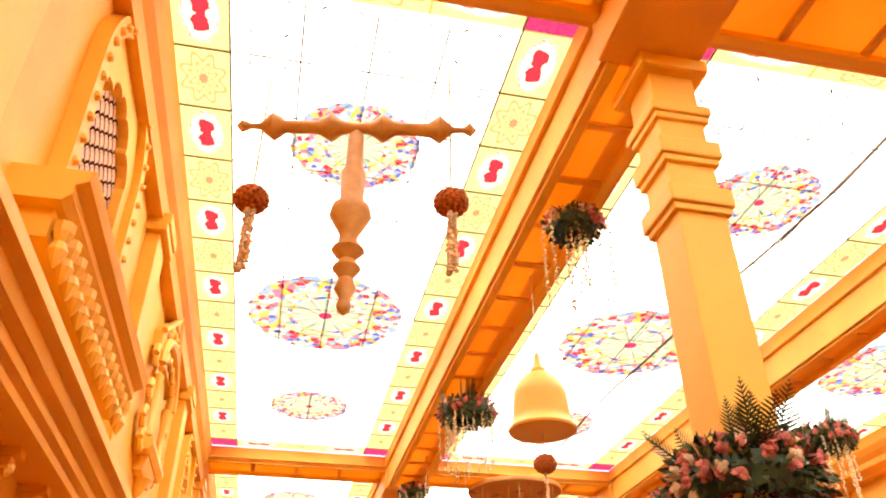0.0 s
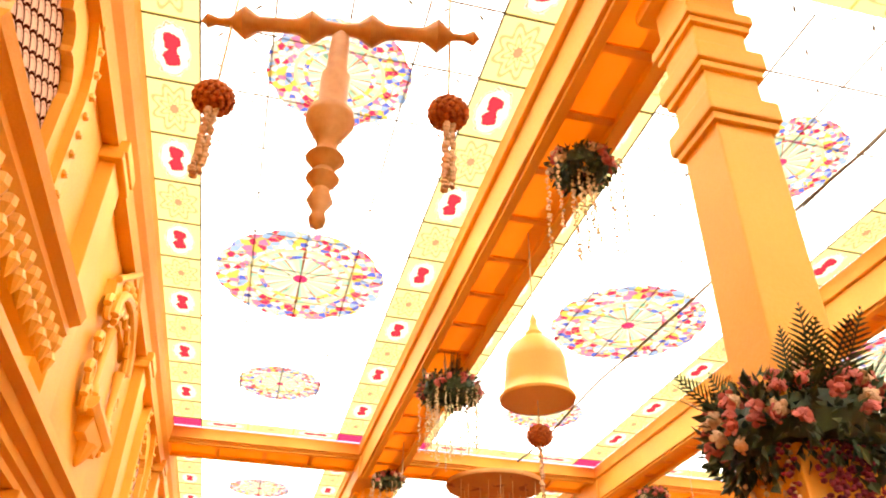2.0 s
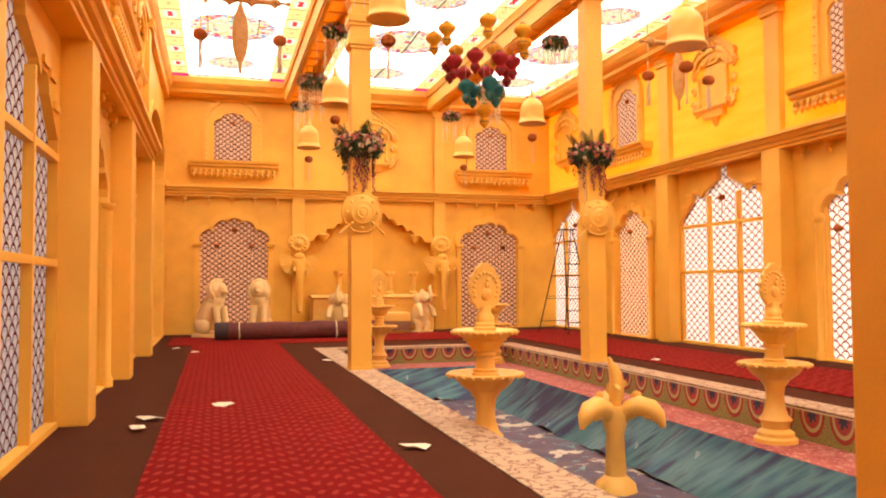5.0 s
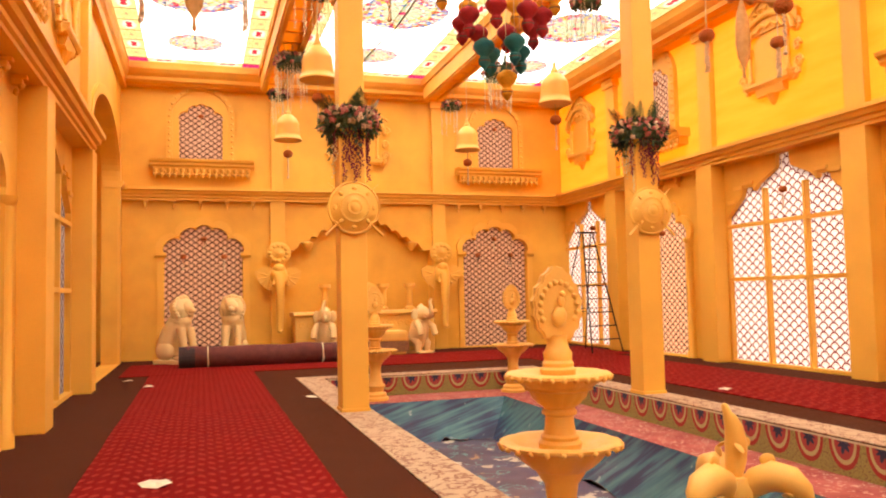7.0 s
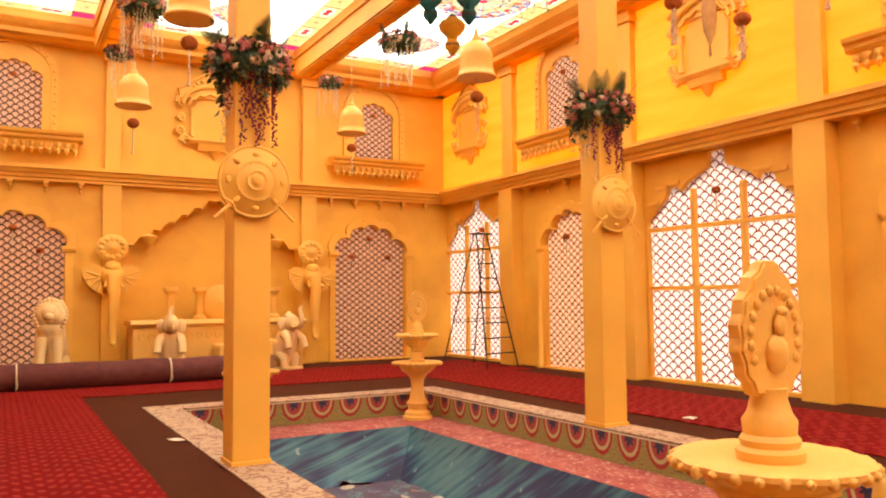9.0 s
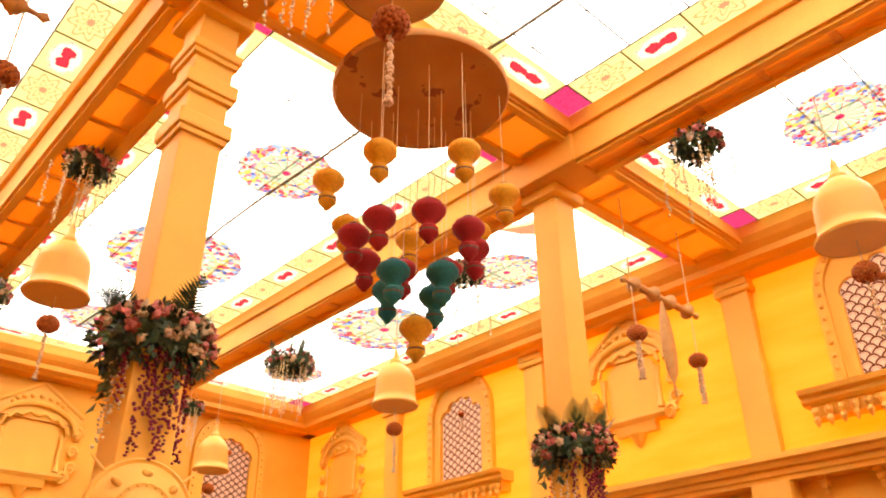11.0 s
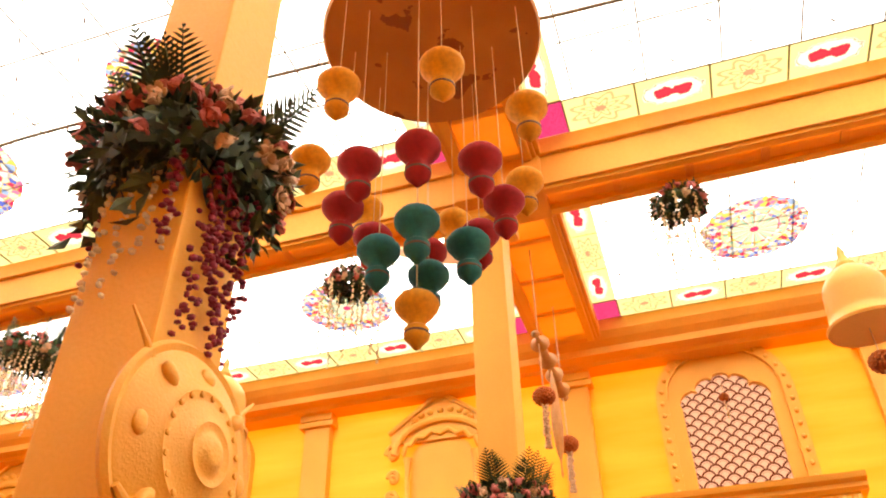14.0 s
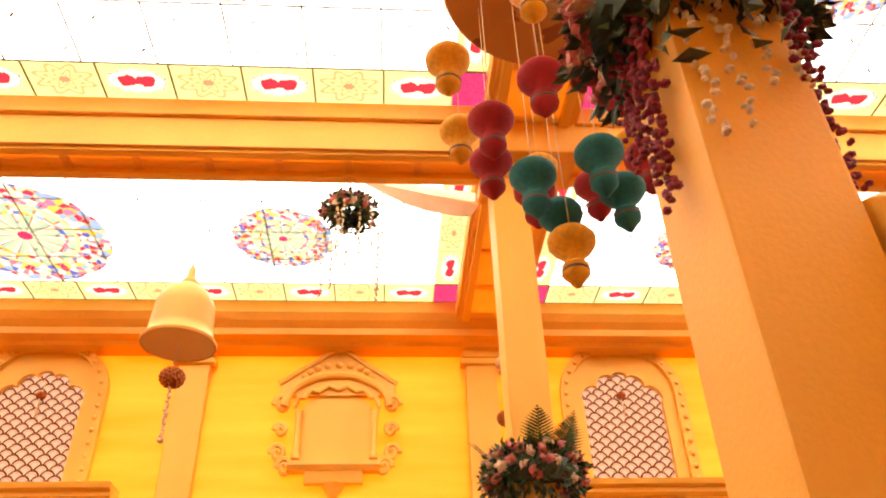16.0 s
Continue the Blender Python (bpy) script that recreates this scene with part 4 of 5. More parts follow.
smooth(tagged(part("torn_cloth_flap", bm, n.fabric(n.mix(n.noise(8.0), (0.80, 0.62, 0.40), (0.70, 0.42, 0.22)), 0.35)), "torn flap of border cloth hanging off the ceiling", "cloth"))
# a dark cable sagging along the middle ceiling
bm = bmesh.new()
tube(bm, [(2.6 - .035 * k + .05 * math.sin(k * .9), -10.2 + k * 1.0, TOP - .06 - .03 * math.sin(k * 1.7)) for k in range(20)], 0.018, 6)
smooth(tagged(part("ceiling_cable", bm, M_cord), "dark cable sagging under the white ceiling cloth", "cable"))

# ---- plants ----
M_leaf = plain("dark leaves", (0.030, 0.060, 0.018), 0.55, 0, 12, 0.5)
M_leaf2 = plain("mid leaves", (0.055, 0.085, 0.022), 0.55, 0, 12, 0.5)
M_rose = plain("pink roses", (0.46, 0.12, 0.10), 0.7, 0, 30, 0.35)
M_rose2 = plain("cream roses", (0.58, 0.40, 0.24), 0.7, 0, 30, 0.25)
M_mag = plain("magenta blossom", (0.22, 0.018, 0.045), 0.7, 0, 40, 0.5)
M_pearl = plain("cream hanging buds", (0.70, 0.60, 0.36), 0.6, 0, 40, 0.3)


def leaf(bm, p, d, size, rnd):
    """One bent leaf of four faces."""
    d = d.normalized()
    s = d.cross(Vector((rnd.uniform(-1, 1), rnd.uniform(-1, 1), rnd.uniform(-1, 1)))).normalized()
    nrm = d.cross(s)
    a = bm.verts.new(p)
    b = bm.verts.new(p + d * size * .5 + s * size * .24 + nrm * size * .06)
    c = bm.verts.new(p + d * size * .5 - s * size * .24 + nrm * size * .06)
    m = bm.verts.new(p + d * size * .5 - nrm * size * .03)
    e = bm.verts.new(p + d * size - nrm * size * .12)
    for q in ((a, m, b), (a, c, m), (b, m, e), (m, c, e)):
        bm.faces.new(q)


def rose(bm, p, r, rnd):
    """A small cupped rose: a bud in two rings of petals."""
    ax = Vector((rnd.uniform(-1, 1), rnd.uniform(-1, 1), rnd.uniform(-.3, 1))).normalized()
    q = ax.to_track_quat('Z', 'Y').to_matrix()
    blob(bm, p, (r * .55, r * .55, r * .6), q, 1)
    for ring, (rr, k, h) in enumerate(((.62, 4, .15), (.9, 5, -.1))):
        for i in range(k):
            a = 2 * math.pi * (i + ring * .5) / k
            o = q @ Vector((math.cos(a) * rr * r * .7, math.sin(a) * rr * r * .7, h * r))
            t = q @ Matrix.Rotation(a, 3, 'Z') @ Matrix.Rotation(radians(55 - 25 * ring), 3, 'Y')
            blob(bm, p + o, (r * .42, r * .42, r * .12), t, 1)


def frond(bm, p, d, length):
    """A fern frond with paired leaflets."""
    length *= 1.25
    d = d.normalized()
    side = d.cross(Vector((0, 0, 1)) if abs(d.z) < .9 else Vector((1, 0, 0))).normalized()
    tube(bm, [p, p + d * length * .5, p + d * length + Vector((0, 0, -.02))], [0.006, 0.004, 0.002], 4)
    for i in range(15):
        s = (i + 1.5) / 16
        w = length * .38 * math.sin(math.pi * min(1, s * .85 + .15)) * (1 - s * .35)
        q = p + d * length * s
        for sg in (-1, 1):
            tip = q + side * sg * w + d * w * .55
            a, b = q + d * .006, q - d * .006
            bm.faces.new([bm.verts.new(v) for v in (a, (a + tip) / 2 + d * .004, tip, (b + tip) / 2 - d * .003, b)])


def flower_mass(t, R, r, height, count, rnd, flowers=True, size=0.055):
    """Leaves and roses over a flat ring of radius R and thickness r."""
    lv, lv2, pk, cr = bmesh.new(), bmesh.new(), bmesh.new(), bmesh.new()
    for i in range(count):
        a = rnd.uniform(0, 2 * math.pi)
        b = rnd.uniform(0, 2 * math.pi)
        q = rnd.uniform(.55, 1.08)
        d = Vector((math.cos(a) * math.cos(b), math.sin(a) * math.cos(b), math.sin(b)))
        p = Vector((math.cos(a) * R, math.sin(a) * R, 0)) + Vector((d.x * r, d.y * r, d.z * height)) * q
        leaf(lv if rnd.random() < .6 else lv2, p, d + Vector((rnd.uniform(-.7, .7), rnd.uniform(-.7, .7), rnd.uniform(-.6, .4))), size * rnd.uniform(1.2, 2.4), rnd)
    if flowers:
        for i in range(count // 11):
            a, b = rnd.uniform(0, 2 * math.pi), rnd.uniform(-.6, math.pi * .75)
            d = Vector((math.cos(a) * math.cos(b), math.sin(a) * math.cos(b), math.sin(b)))
            p = Vector((math.cos(a) * R, math.sin(a) * R, 0)) + Vector((d.x * r, d.y * r, d.z * height)) * 1.02
            rose(pk if rnd.random() < .70 else cr, p, .05 * rnd.uniform(.75, 1.1), rnd)
    # dark ring added inside the leaves, standing in for the shade in their gaps
    core = [(R - r * .6, 0), (R - r * .3, -height * .55), (R + r * .35, -height * .55), (R + r * .62, 0), (R + r * .35, height * .55), (R - r * .3, height * .55)]
    bm = bmesh.new()
    lathe(bm, core, 28)
    bmesh.ops.delete(bm, geom=[f for f in bm.faces if len(f.verts) > 4], context='FACES')
    for v in bm.verts:
        v.co += .3 * r * noise.noise_vector(v.co * 14)
    part("dark_gap_core", bm, M_leaf, t)
    part("leaves", lv, M_leaf, t)
    part("light_leaves", lv2, M_leaf2, t)
    if flowers:
        part("pink_roses", pk, M_rose, t, "pink roses")
        part("cream_roses", cr, M_rose2, t, "cream roses")
    else:
        pk.free(), cr.free()


def bud_string(bm, x, y, z0, z1, rnd, r=0.016, step=0.035, sway=0.02):
    z = z0
    while z > z1:
        blob(bm, (x + rnd.uniform(-sway, sway), y + rnd.uniform(-sway, sway), z), (r * rnd.uniform(.7, 1.3), r * rnd.uniform(.7, 1.3), r * rnd.uniform(.6, 1.2)), sub=1)
        z -= step * rnd.uniform(.7, 1.3)


# ---- columns ----
def column(x, y):
    t = thing("column", "tall square cream column with two moulded bands", "column", Matrix.Translation((x, y, 0)), "hall columns")
    part("lower_shaft", boxed(-.168, -.168, 0, .168, .168, 3.55, bevel=0.012), M_trim, t)
    part("upper_shaft", boxed(-.160, -.160, 3.55, .160, .160, 6.44, bevel=0.01), M_trim, t)
    for z, h in ((5.25, .13), (5.63, .13), (5.99, .08)) if x < 2 else ():
        bm = boxed(-.210, -.210, z, .210, .210, z + h, bevel=0.015)
        box(bm, -.188, -.188, z - .05, .188, .188, z, 0.01)
        part("moulded_band", bm, M_trim, t)
    part("capital", boxed(-.25, -.25, 6.36, .25, .25, 6.475, bevel=0.03), M_trim, t)
    part("base_block", boxed(-.182, -.182, 0, .182, .182, .05, bevel=0.01), M_trim, t)
    return t


def shield(x, y, z):
    """A round embossed shield with crossed sword hilts, hung on the front of a column."""
    m = Matrix.Translation((x, y - .195, z)) @ Matrix.Rotation(radians(90), 4, 'X') @ Matrix.Diagonal((.80, .80, .72, 1))
    t = thing("wall_shield", "round cream embossed shield with crossed swords on a column", "shield", m, "column shields")
    bm = turned([(0.0, .0), (0.40, .0), (0.415, .03), (0.40, .05), (0.375, .04), (0.36, .055), (0.24, .10), (0.225, .12), (0.20, .115), (0.18, .125), (0.12, .14), (0.11, .155), (0.09, .148), (0.07, .15), (0.05, .172), (0.03, .178), (0.0, .18)], 48)
    smooth(part("disc", bm, M_carve, t), 60)
    bm = bmesh.new()
    for i in range(20):
        a = 2 * math.pi * i / 20
        blob(bm, (0.21 * math.cos(a), 0.21 * math.sin(a), .12), (.014, .014, .012), sub=1)
    for i in range(4):
        a = math.pi / 4 + i * math.pi / 2
        blob(bm, (0.30 * math.cos(a), 0.30 * math.sin(a), .08), (.05, .03, .03), Matrix.Rotation(a, 3, 'Z'), 2)
        blob(bm, (0.30 * math.cos(a + .78), 0.30 * math.sin(a + .78), .075), (.035, .045, .02), Matrix.Rotation(a + .78, 3, 'Z'), 2)
    smooth(part("bosses", bm, M_carve, t))
    for s in (-1, 1):
        bm = bmesh.new()
        d = Vector((s * .72, -.69, 0)).normalized()
        tube(bm, [d * -.56 + Vector((0, 0, .02)), d * -.42 + Vector((0, 0, .03)), d * .36 + Vector((0, 0, .06)), d * .60 + Vector((0, 0, .06)), d * .62 + Vector((0, 0, .06))], [.005, .014, .018, .02, .028], 8)
        o = Vector((-d.y, d.x, 0))
        tube(bm, [d * .38 - o * .08 + Vector((0, 0, .06)), d * .36 + Vector((0, 0, .065)), d * .38 + o * .08 + Vector((0, 0, .06))], [.014, .02, .014], 8)
        smooth(part("sword", bm, M_carve, t))
    return t


def wreath(x, y, z, seed):
    rnd = random.Random(seed)
    t = thing("column_wreath", "wreath of pink and cream roses with dark leaves round a column", "flower wreath", Matrix.Translation((x, y, z)), "column wreaths")
    flower_mass(t, .24, .13, .17, 1500, rnd, True, .036)
    bm = bmesh.new()
    for i in range(13):
        a = rnd.uniform(0, 2 * math.pi)
        frond(bm, Vector((math.cos(a) * .22, math.sin(a) * .22, .06)), Vector((math.cos(a) * rnd.uniform(.2, .9), math.sin(a) * rnd.uniform(.2, .9), rnd.uniform(.6, 1.1))), rnd.uniform(.24, .34))
    part("fern_fronds", bm, M_leaf, t)
    bm = bmesh.new()
    for side, cnt in (((0, -1), 6), ((1, 0), 5), ((0, 1), 5), ((-1, 0), 1)):
        for i in range(cnt):
            o = -.13 + .26 * (i + .5) / cnt if cnt > 1 else .15
            px, py = side[0] * .215 + side[1] * o, side[1] * .215 + side[0] * o
            bud_string(bm, px, py, -.02, -.38 - rnd.uniform(0, .42), rnd, .013, .0125, .026)
    part("blossom_strings", bm, M_mag, t, "hanging magenta blossom strings")
    bm = bmesh.new()
    for i in range(4):
        bud_string(bm, -.195, -.14 + .09 * i, -.10, -.3 - rnd.uniform(.1, .6), rnd, .012, .028, .015)
    part("pale_bud_strings", bm, M_pearl, t)
    bm = bmesh.new()
    for (px, py) in ((-.23, -.06), (.08, -.23), (-.2, .2)):
        for k in range(7):
            a = rnd.uniform(0, 6.28)
            leaf(bm, Vector((px + rnd.uniform(-.03, .03), py + rnd.uniform(-.02, .02), -.22 - .03 * k)), Vector((-.4, math.cos(a), math.sin(a))), .10, rnd)
    part("trailing_leaves", bm, M_leaf2, t)
    return t


for cx in COLX:
    for cy in COLY:
        oy = -.15 if cx > 2 and cy > -5 else 0.0
        ox = 0.0 if cx > 2 else (.04 if cy > -5 else .09)
        column(cx + ox, cy + oy)
        shield(cx + ox, cy + oy, 2.52)
        wreath(cx + ox, cy + oy, 3.62, int(cx * 10 + cy * 3 + 50))


# ---- hanging things ----
def basket(x, y, z, R, seed, ring=False):
    """A hanging basket: leaves and roses over a hoop with strings of pale buds below."""
    rnd = random.Random(seed)
    t = thing("hanging_flower_basket", "hanging hoop of pink roses with long pale bud strings" if ring else "small hanging basket of roses with trailing pale buds", "flower basket", Matrix.Translation((x, y, z)), "hanging baskets")
    flower_mass(t, R * .68, R * .30, R * .36, 1000 if ring else 600, rnd, True, .032)
    bm = bmesh.new()
    k = 26 if ring else 12
    for i in range(k):
        a = 2 * math.pi * i / k + rnd.uniform(-.15, .15)
        q = R * (rnd.uniform(.55, .95) if ring else rnd.uniform(.3, 1.5))
        top = -.05 if ring or q < R else -.12
        bud_string(bm, q * math.cos(a), q * math.sin(a), top, top - rnd.uniform(.45, .85) * (1.0 if ring else .9), rnd, .013, .03, .012)
    part("bud_strings", bm, M_pearl, t)
    for i in range(3):
        a = 2 * math.pi * i / 3
        bm = tube(bmesh.new(), [(R * .7 * math.cos(a), R * .7 * math.sin(a), .05), (0, 0, SOFF - z if abs(x - COLX[0]) < .3 or abs(x - COLX[1]) < .3 else TOP - z - .01)], .004, 4)
        part("hanging_wire", bm, M_string, t)
    if ring:
        bm = bmesh.new()
        for i in range(10):
            a = rnd.uniform(0, 6.28)
            frond(bm, Vector((math.cos(a) * R * .7, math.sin(a) * R * .7, .05)), Vector((math.cos(a) * .3, math.sin(a) * .3, 1)), .24)
        part("fern_fronds", bm, M_leaf2, t)
    return t


def bell(x, y, z):
    """A hanging ribbed bell with a marigold clapper; z is its rim."""
    t = thing("hanging_bell", "large cream ribbed bell with a marigold clapper hung from a beam", "bell", Matrix.Translation((x, y, z)) @ Matrix.Diagonal((.98, .98, 1.04, 1)), "hanging bells")
    bm = turned([(.30, 0), (.308, .02), (.275, .06), (.258, .12), (.263, .135), (.250, .21), (.255, .225), (.243, .31), (.247, .325), (.222, .40), (.175, .465), (.11, .52), (.07, .54), (.075, .57), (.05, .60), (.03, .66), (.035, .68), (.02, .72), (.012, .74)], 36)
    bm.faces.ensure_lookup_table()
    low = min(bm.faces, key=lambda f: f.calc_center_median().z + (0 if len(f.verts) > 8 else 9))
    bmesh.ops.delete(bm, geom=[low], context='FACES')
    lathe(bm, [(.295, .004), (.24, .09), (.225, .30), (.14, .46), (.0, .49)], 36)
    smooth(part("bell_body", bm, M_marble, t), 35)
    part("hanging_rope", tube(bmesh.new(), [(0, 0, .73), (0, 0, (SOFF - z) / 1.04)], .006, 5), M_string, t)
    part("clapper_string", tube(bmesh.new(), [(0, 0, .48), (0, 0, -.22)], .005, 5), M_string, t)
    part("marigold_ball", petal_ball(.095, .075, (0, 0, -.27)), M_marigold, t)
    bm = bmesh.new()
    bud_string(bm, 0, 0, -.34, -.74, random.Random(3), .018, .022, .008)
    blob(bm, (0, 0, -.76), (.03, .03, .025), sub=1)
    part("bud_tail", bm, M_bud, t)
    return t


rs = 11
for (x, y, z) in ((0, -7.82, 4.89), (4.14, -8.0, 4.8), (0, -2.42, 4.92), (4.16, -3.05, 4.70), (0, 2.45, 4.84), (4.18, 2.60, 4.72), (0, 6.92, 4.76), (4.14, 7.23, 4.75)):
    bell(x, y, z)
for (x, y, z) in ((0, -9.0, 6.28), (0, -1.31, 6.28), (0, 2.45, 6.30), (0, 8.9, 6.25), (4.14, -1.93, 6.22), (4.14, 8.35, 6.07), (4.14, -9.2, 6.2), (4.14, 1.30, 6.06)):
    rs += 1
    basket(x, y, z, .24, rs)
for (x, y, z) in ((0, -5.08, 6.15), (4.14, -6.13, 5.72), (0, 6.0, 6.18), (4.14, 5.1, 5.98)):
    rs += 1
    basket(x, y, z, .36, rs, True)


def pendulum(x, y, z, fish=False, size=(1.0, 1.0), turn=0.0):
    """A turned wooden crossbar with a long turned pendant and a tassel at either end."""
    t = thing("hanging_crossbar", "carved tan crossbar with a fish-shaped pendant and marigold tassels" if fish else "turned tan crossbar with a long pendant and marigold tassels", "hanging ornament", Matrix.Translation((x, y, z)) @ Matrix.Rotation(radians(turn), 4, 'Z') @ Matrix.Diagonal((size[0], size[0], size[1], 1)), "hanging crossbars")
    prof = [(0.0, -.80), (.045, -.76), (.02, -.70), (.025, -.64), (.10, -.55), (.045, -.47), (.045, -.28), (.05, -.25), (.10, -.17), (.045, -.09), (.035, 0)]
    prof = prof + [(r, -h) for r, h in prof[::-1][1:]]
    bm = turned(prof, 14, Matrix.Rotation(radians(90), 4, 'Y'))
    smooth(part("crossbar", bm, M_wood, t), 50)
    if fish:
        bm = turned([(.0, -1.22), (.03, -1.18), (.02, -1.05), (.10, -.9), (.13, -.7), (.12, -.45), (.09, -.25), (.04, -.1), (.02, -.03)], 16, Matrix.Diagonal((1, .4, 1, 1)))
    else:
        bm = turned([(.0, -1.45), (.035, -1.42), (.045, -1.38), (.03, -1.34), (.065, -1.27), (.04, -1.20), (.085, -1.13), (.045, -1.07), (.10, -1.0), (.05, -.93), (.06, -.88), (.13, -.74), (.12, -.68), (.075, -.64), (.08, -.40), (.06, -.38), (.05, -.08), (.02, -.03)], 20)
    smooth(part("pendant", bm, M_wood, t), 50)
    for s in (-1, 1):
        a = part("tassel_string", tube(bmesh.new(), [(s * .62, 0, (TOP - z - .01) / size[1]), (s * .62, 0, -.55)], .008, 5), M_string, t)
        part("marigold_ball", petal_ball(.105, .085, (s * .62, 0, -.62)), M_marigold, t)
        bm = bmesh.new()
        for k in range(3):
            bud_string(bm, s * .62 + .02 * math.cos(k * 2.1), .02 * math.sin(k * 2.1), -.69, -1.16, random.Random(k), .02, .024, .008)
        part("bud_tail", bm, M_bud, t)
    return t


n = Nodes("tan gilded wood")
M_wood = n.finish(n.ramp(n.noise(14.0), (0.3, (0.46, 0.22, 0.06)), (0.7, (0.58, 0.31, 0.10))), 0.6)
pendulum(-1.95, -9.95, 6.17, False, (1.05, 1.03), -10)
pendulum(-1.85, 0.3, 5.98, True)
pendulum(5.8, -0.35, 5.68, True)
pendulum(5.9, -10.0, 6.26, False, (1.1, 1.08))

# the great hanging lantern cluster under a round board
board = thing("lantern_board", "big round tan board hung under the beams with coloured lanterns' strings", "hanging board", Matrix.Translation((2.06, -.28, 6.66)))
n = Nodes("stained tan cloth board")
M_board = n.finish(n.mix(n.math('GREATER_THAN', n.noise(3.0, None, 6.0), 0.60), n.ramp(n.noise(1.5), (0.3, (0.42, 0.17, 0.04)), (0.7, (0.54, 0.25, 0.07))), (0.28, 0.10, 0.03)), 0.8)
smooth(part("disc", turned([(.84, 0), (.86, .03), (.85, .07), (.0, .09)], 56), M_board, board), 50)
for i in range(4):
    a = math.pi / 4 + i * math.pi / 2
    part("hanging_wire", tube(bmesh.new(), [(.7 * math.cos(a), .7 * math.sin(a), .07), (.5 * math.cos(a), .5 * math.sin(a), CROSS - 6.70)], .008, 5), M_string, board)
M_lant = [plain("ochre felt", (0.62, 0.27, 0.012), 0.85, 0, 30), plain("crimson felt", (0.30, 0.006, 0.010), 0.85, 0, 30), plain("teal felt", (0.008, 0.12, 0.115), 0.85, 0, 30)]
M_dark = plain("dark band", (0.07, 0.03, 0.012), 0.6)
L_NAMES = ("ochre", "crimson", "teal")


def lantern(x, y, z, k, s=1.0):
    """A turned pendant lantern; z is its lowest tip."""
    t = thing("hanging_lantern", L_NAMES[k] + " turned pendant lantern on a long string", "lantern", Matrix.Translation((x, y, z)), L_NAMES[k] + " lanterns")
    bm = turned([(0, 0), (.02, .012), (.055, .06), (.078, .085), (.078, .105)], 22)
    smooth(part("lower_knob", bm, M_lant[k], t), 50)
    bm = turned([(.082, .105), (.082, .118), (.076, .122)], 22)
    part("dark_ring", bm, M_dark, t)
    bm = turned([(.076, .122), (.080, .145), (.058, .165), (.060, .20), (.105, .245), (.140, .295), (.142, .335), (.115, .375), (.07, .40), (.06, .41)], 26)
    smooth(part("lantern_body", bm, M_lant[k], t), 50)
    bm = turned([(.06, .41), (.055, .425), (.02, .43), (.012, .45)], 16)
    part("cap", bm, M_dark, t)
    part("string", tube(bmesh.new(), [(0, 0, .44), (0, 0, 6.66 - z)], .0035, 4), M_string, t)
    return t


CX, CY = 2.08, -.20
lantern(2.16, -.13, 4.0, 0)
for i in range(4):
    a = radians(12 + 90 * i)
    lantern(CX + .29 * math.cos(a), CY + .29 * math.sin(a), 4.36 + .02 * (i % 2), 2)
for i in range(8):
    a = radians(16 + 45 * i)
    lantern(CX + .54 * math.cos(a), CY + .54 * math.sin(a), 4.74 + .03 * (i % 2), 1)
for i in range(7):
    a = radians(2 + 360 / 7 * i)
    lantern(CX + .80 * math.cos(a), CY + .80 * math.sin(a), 5.20 + .05 * (i % 2), 0)


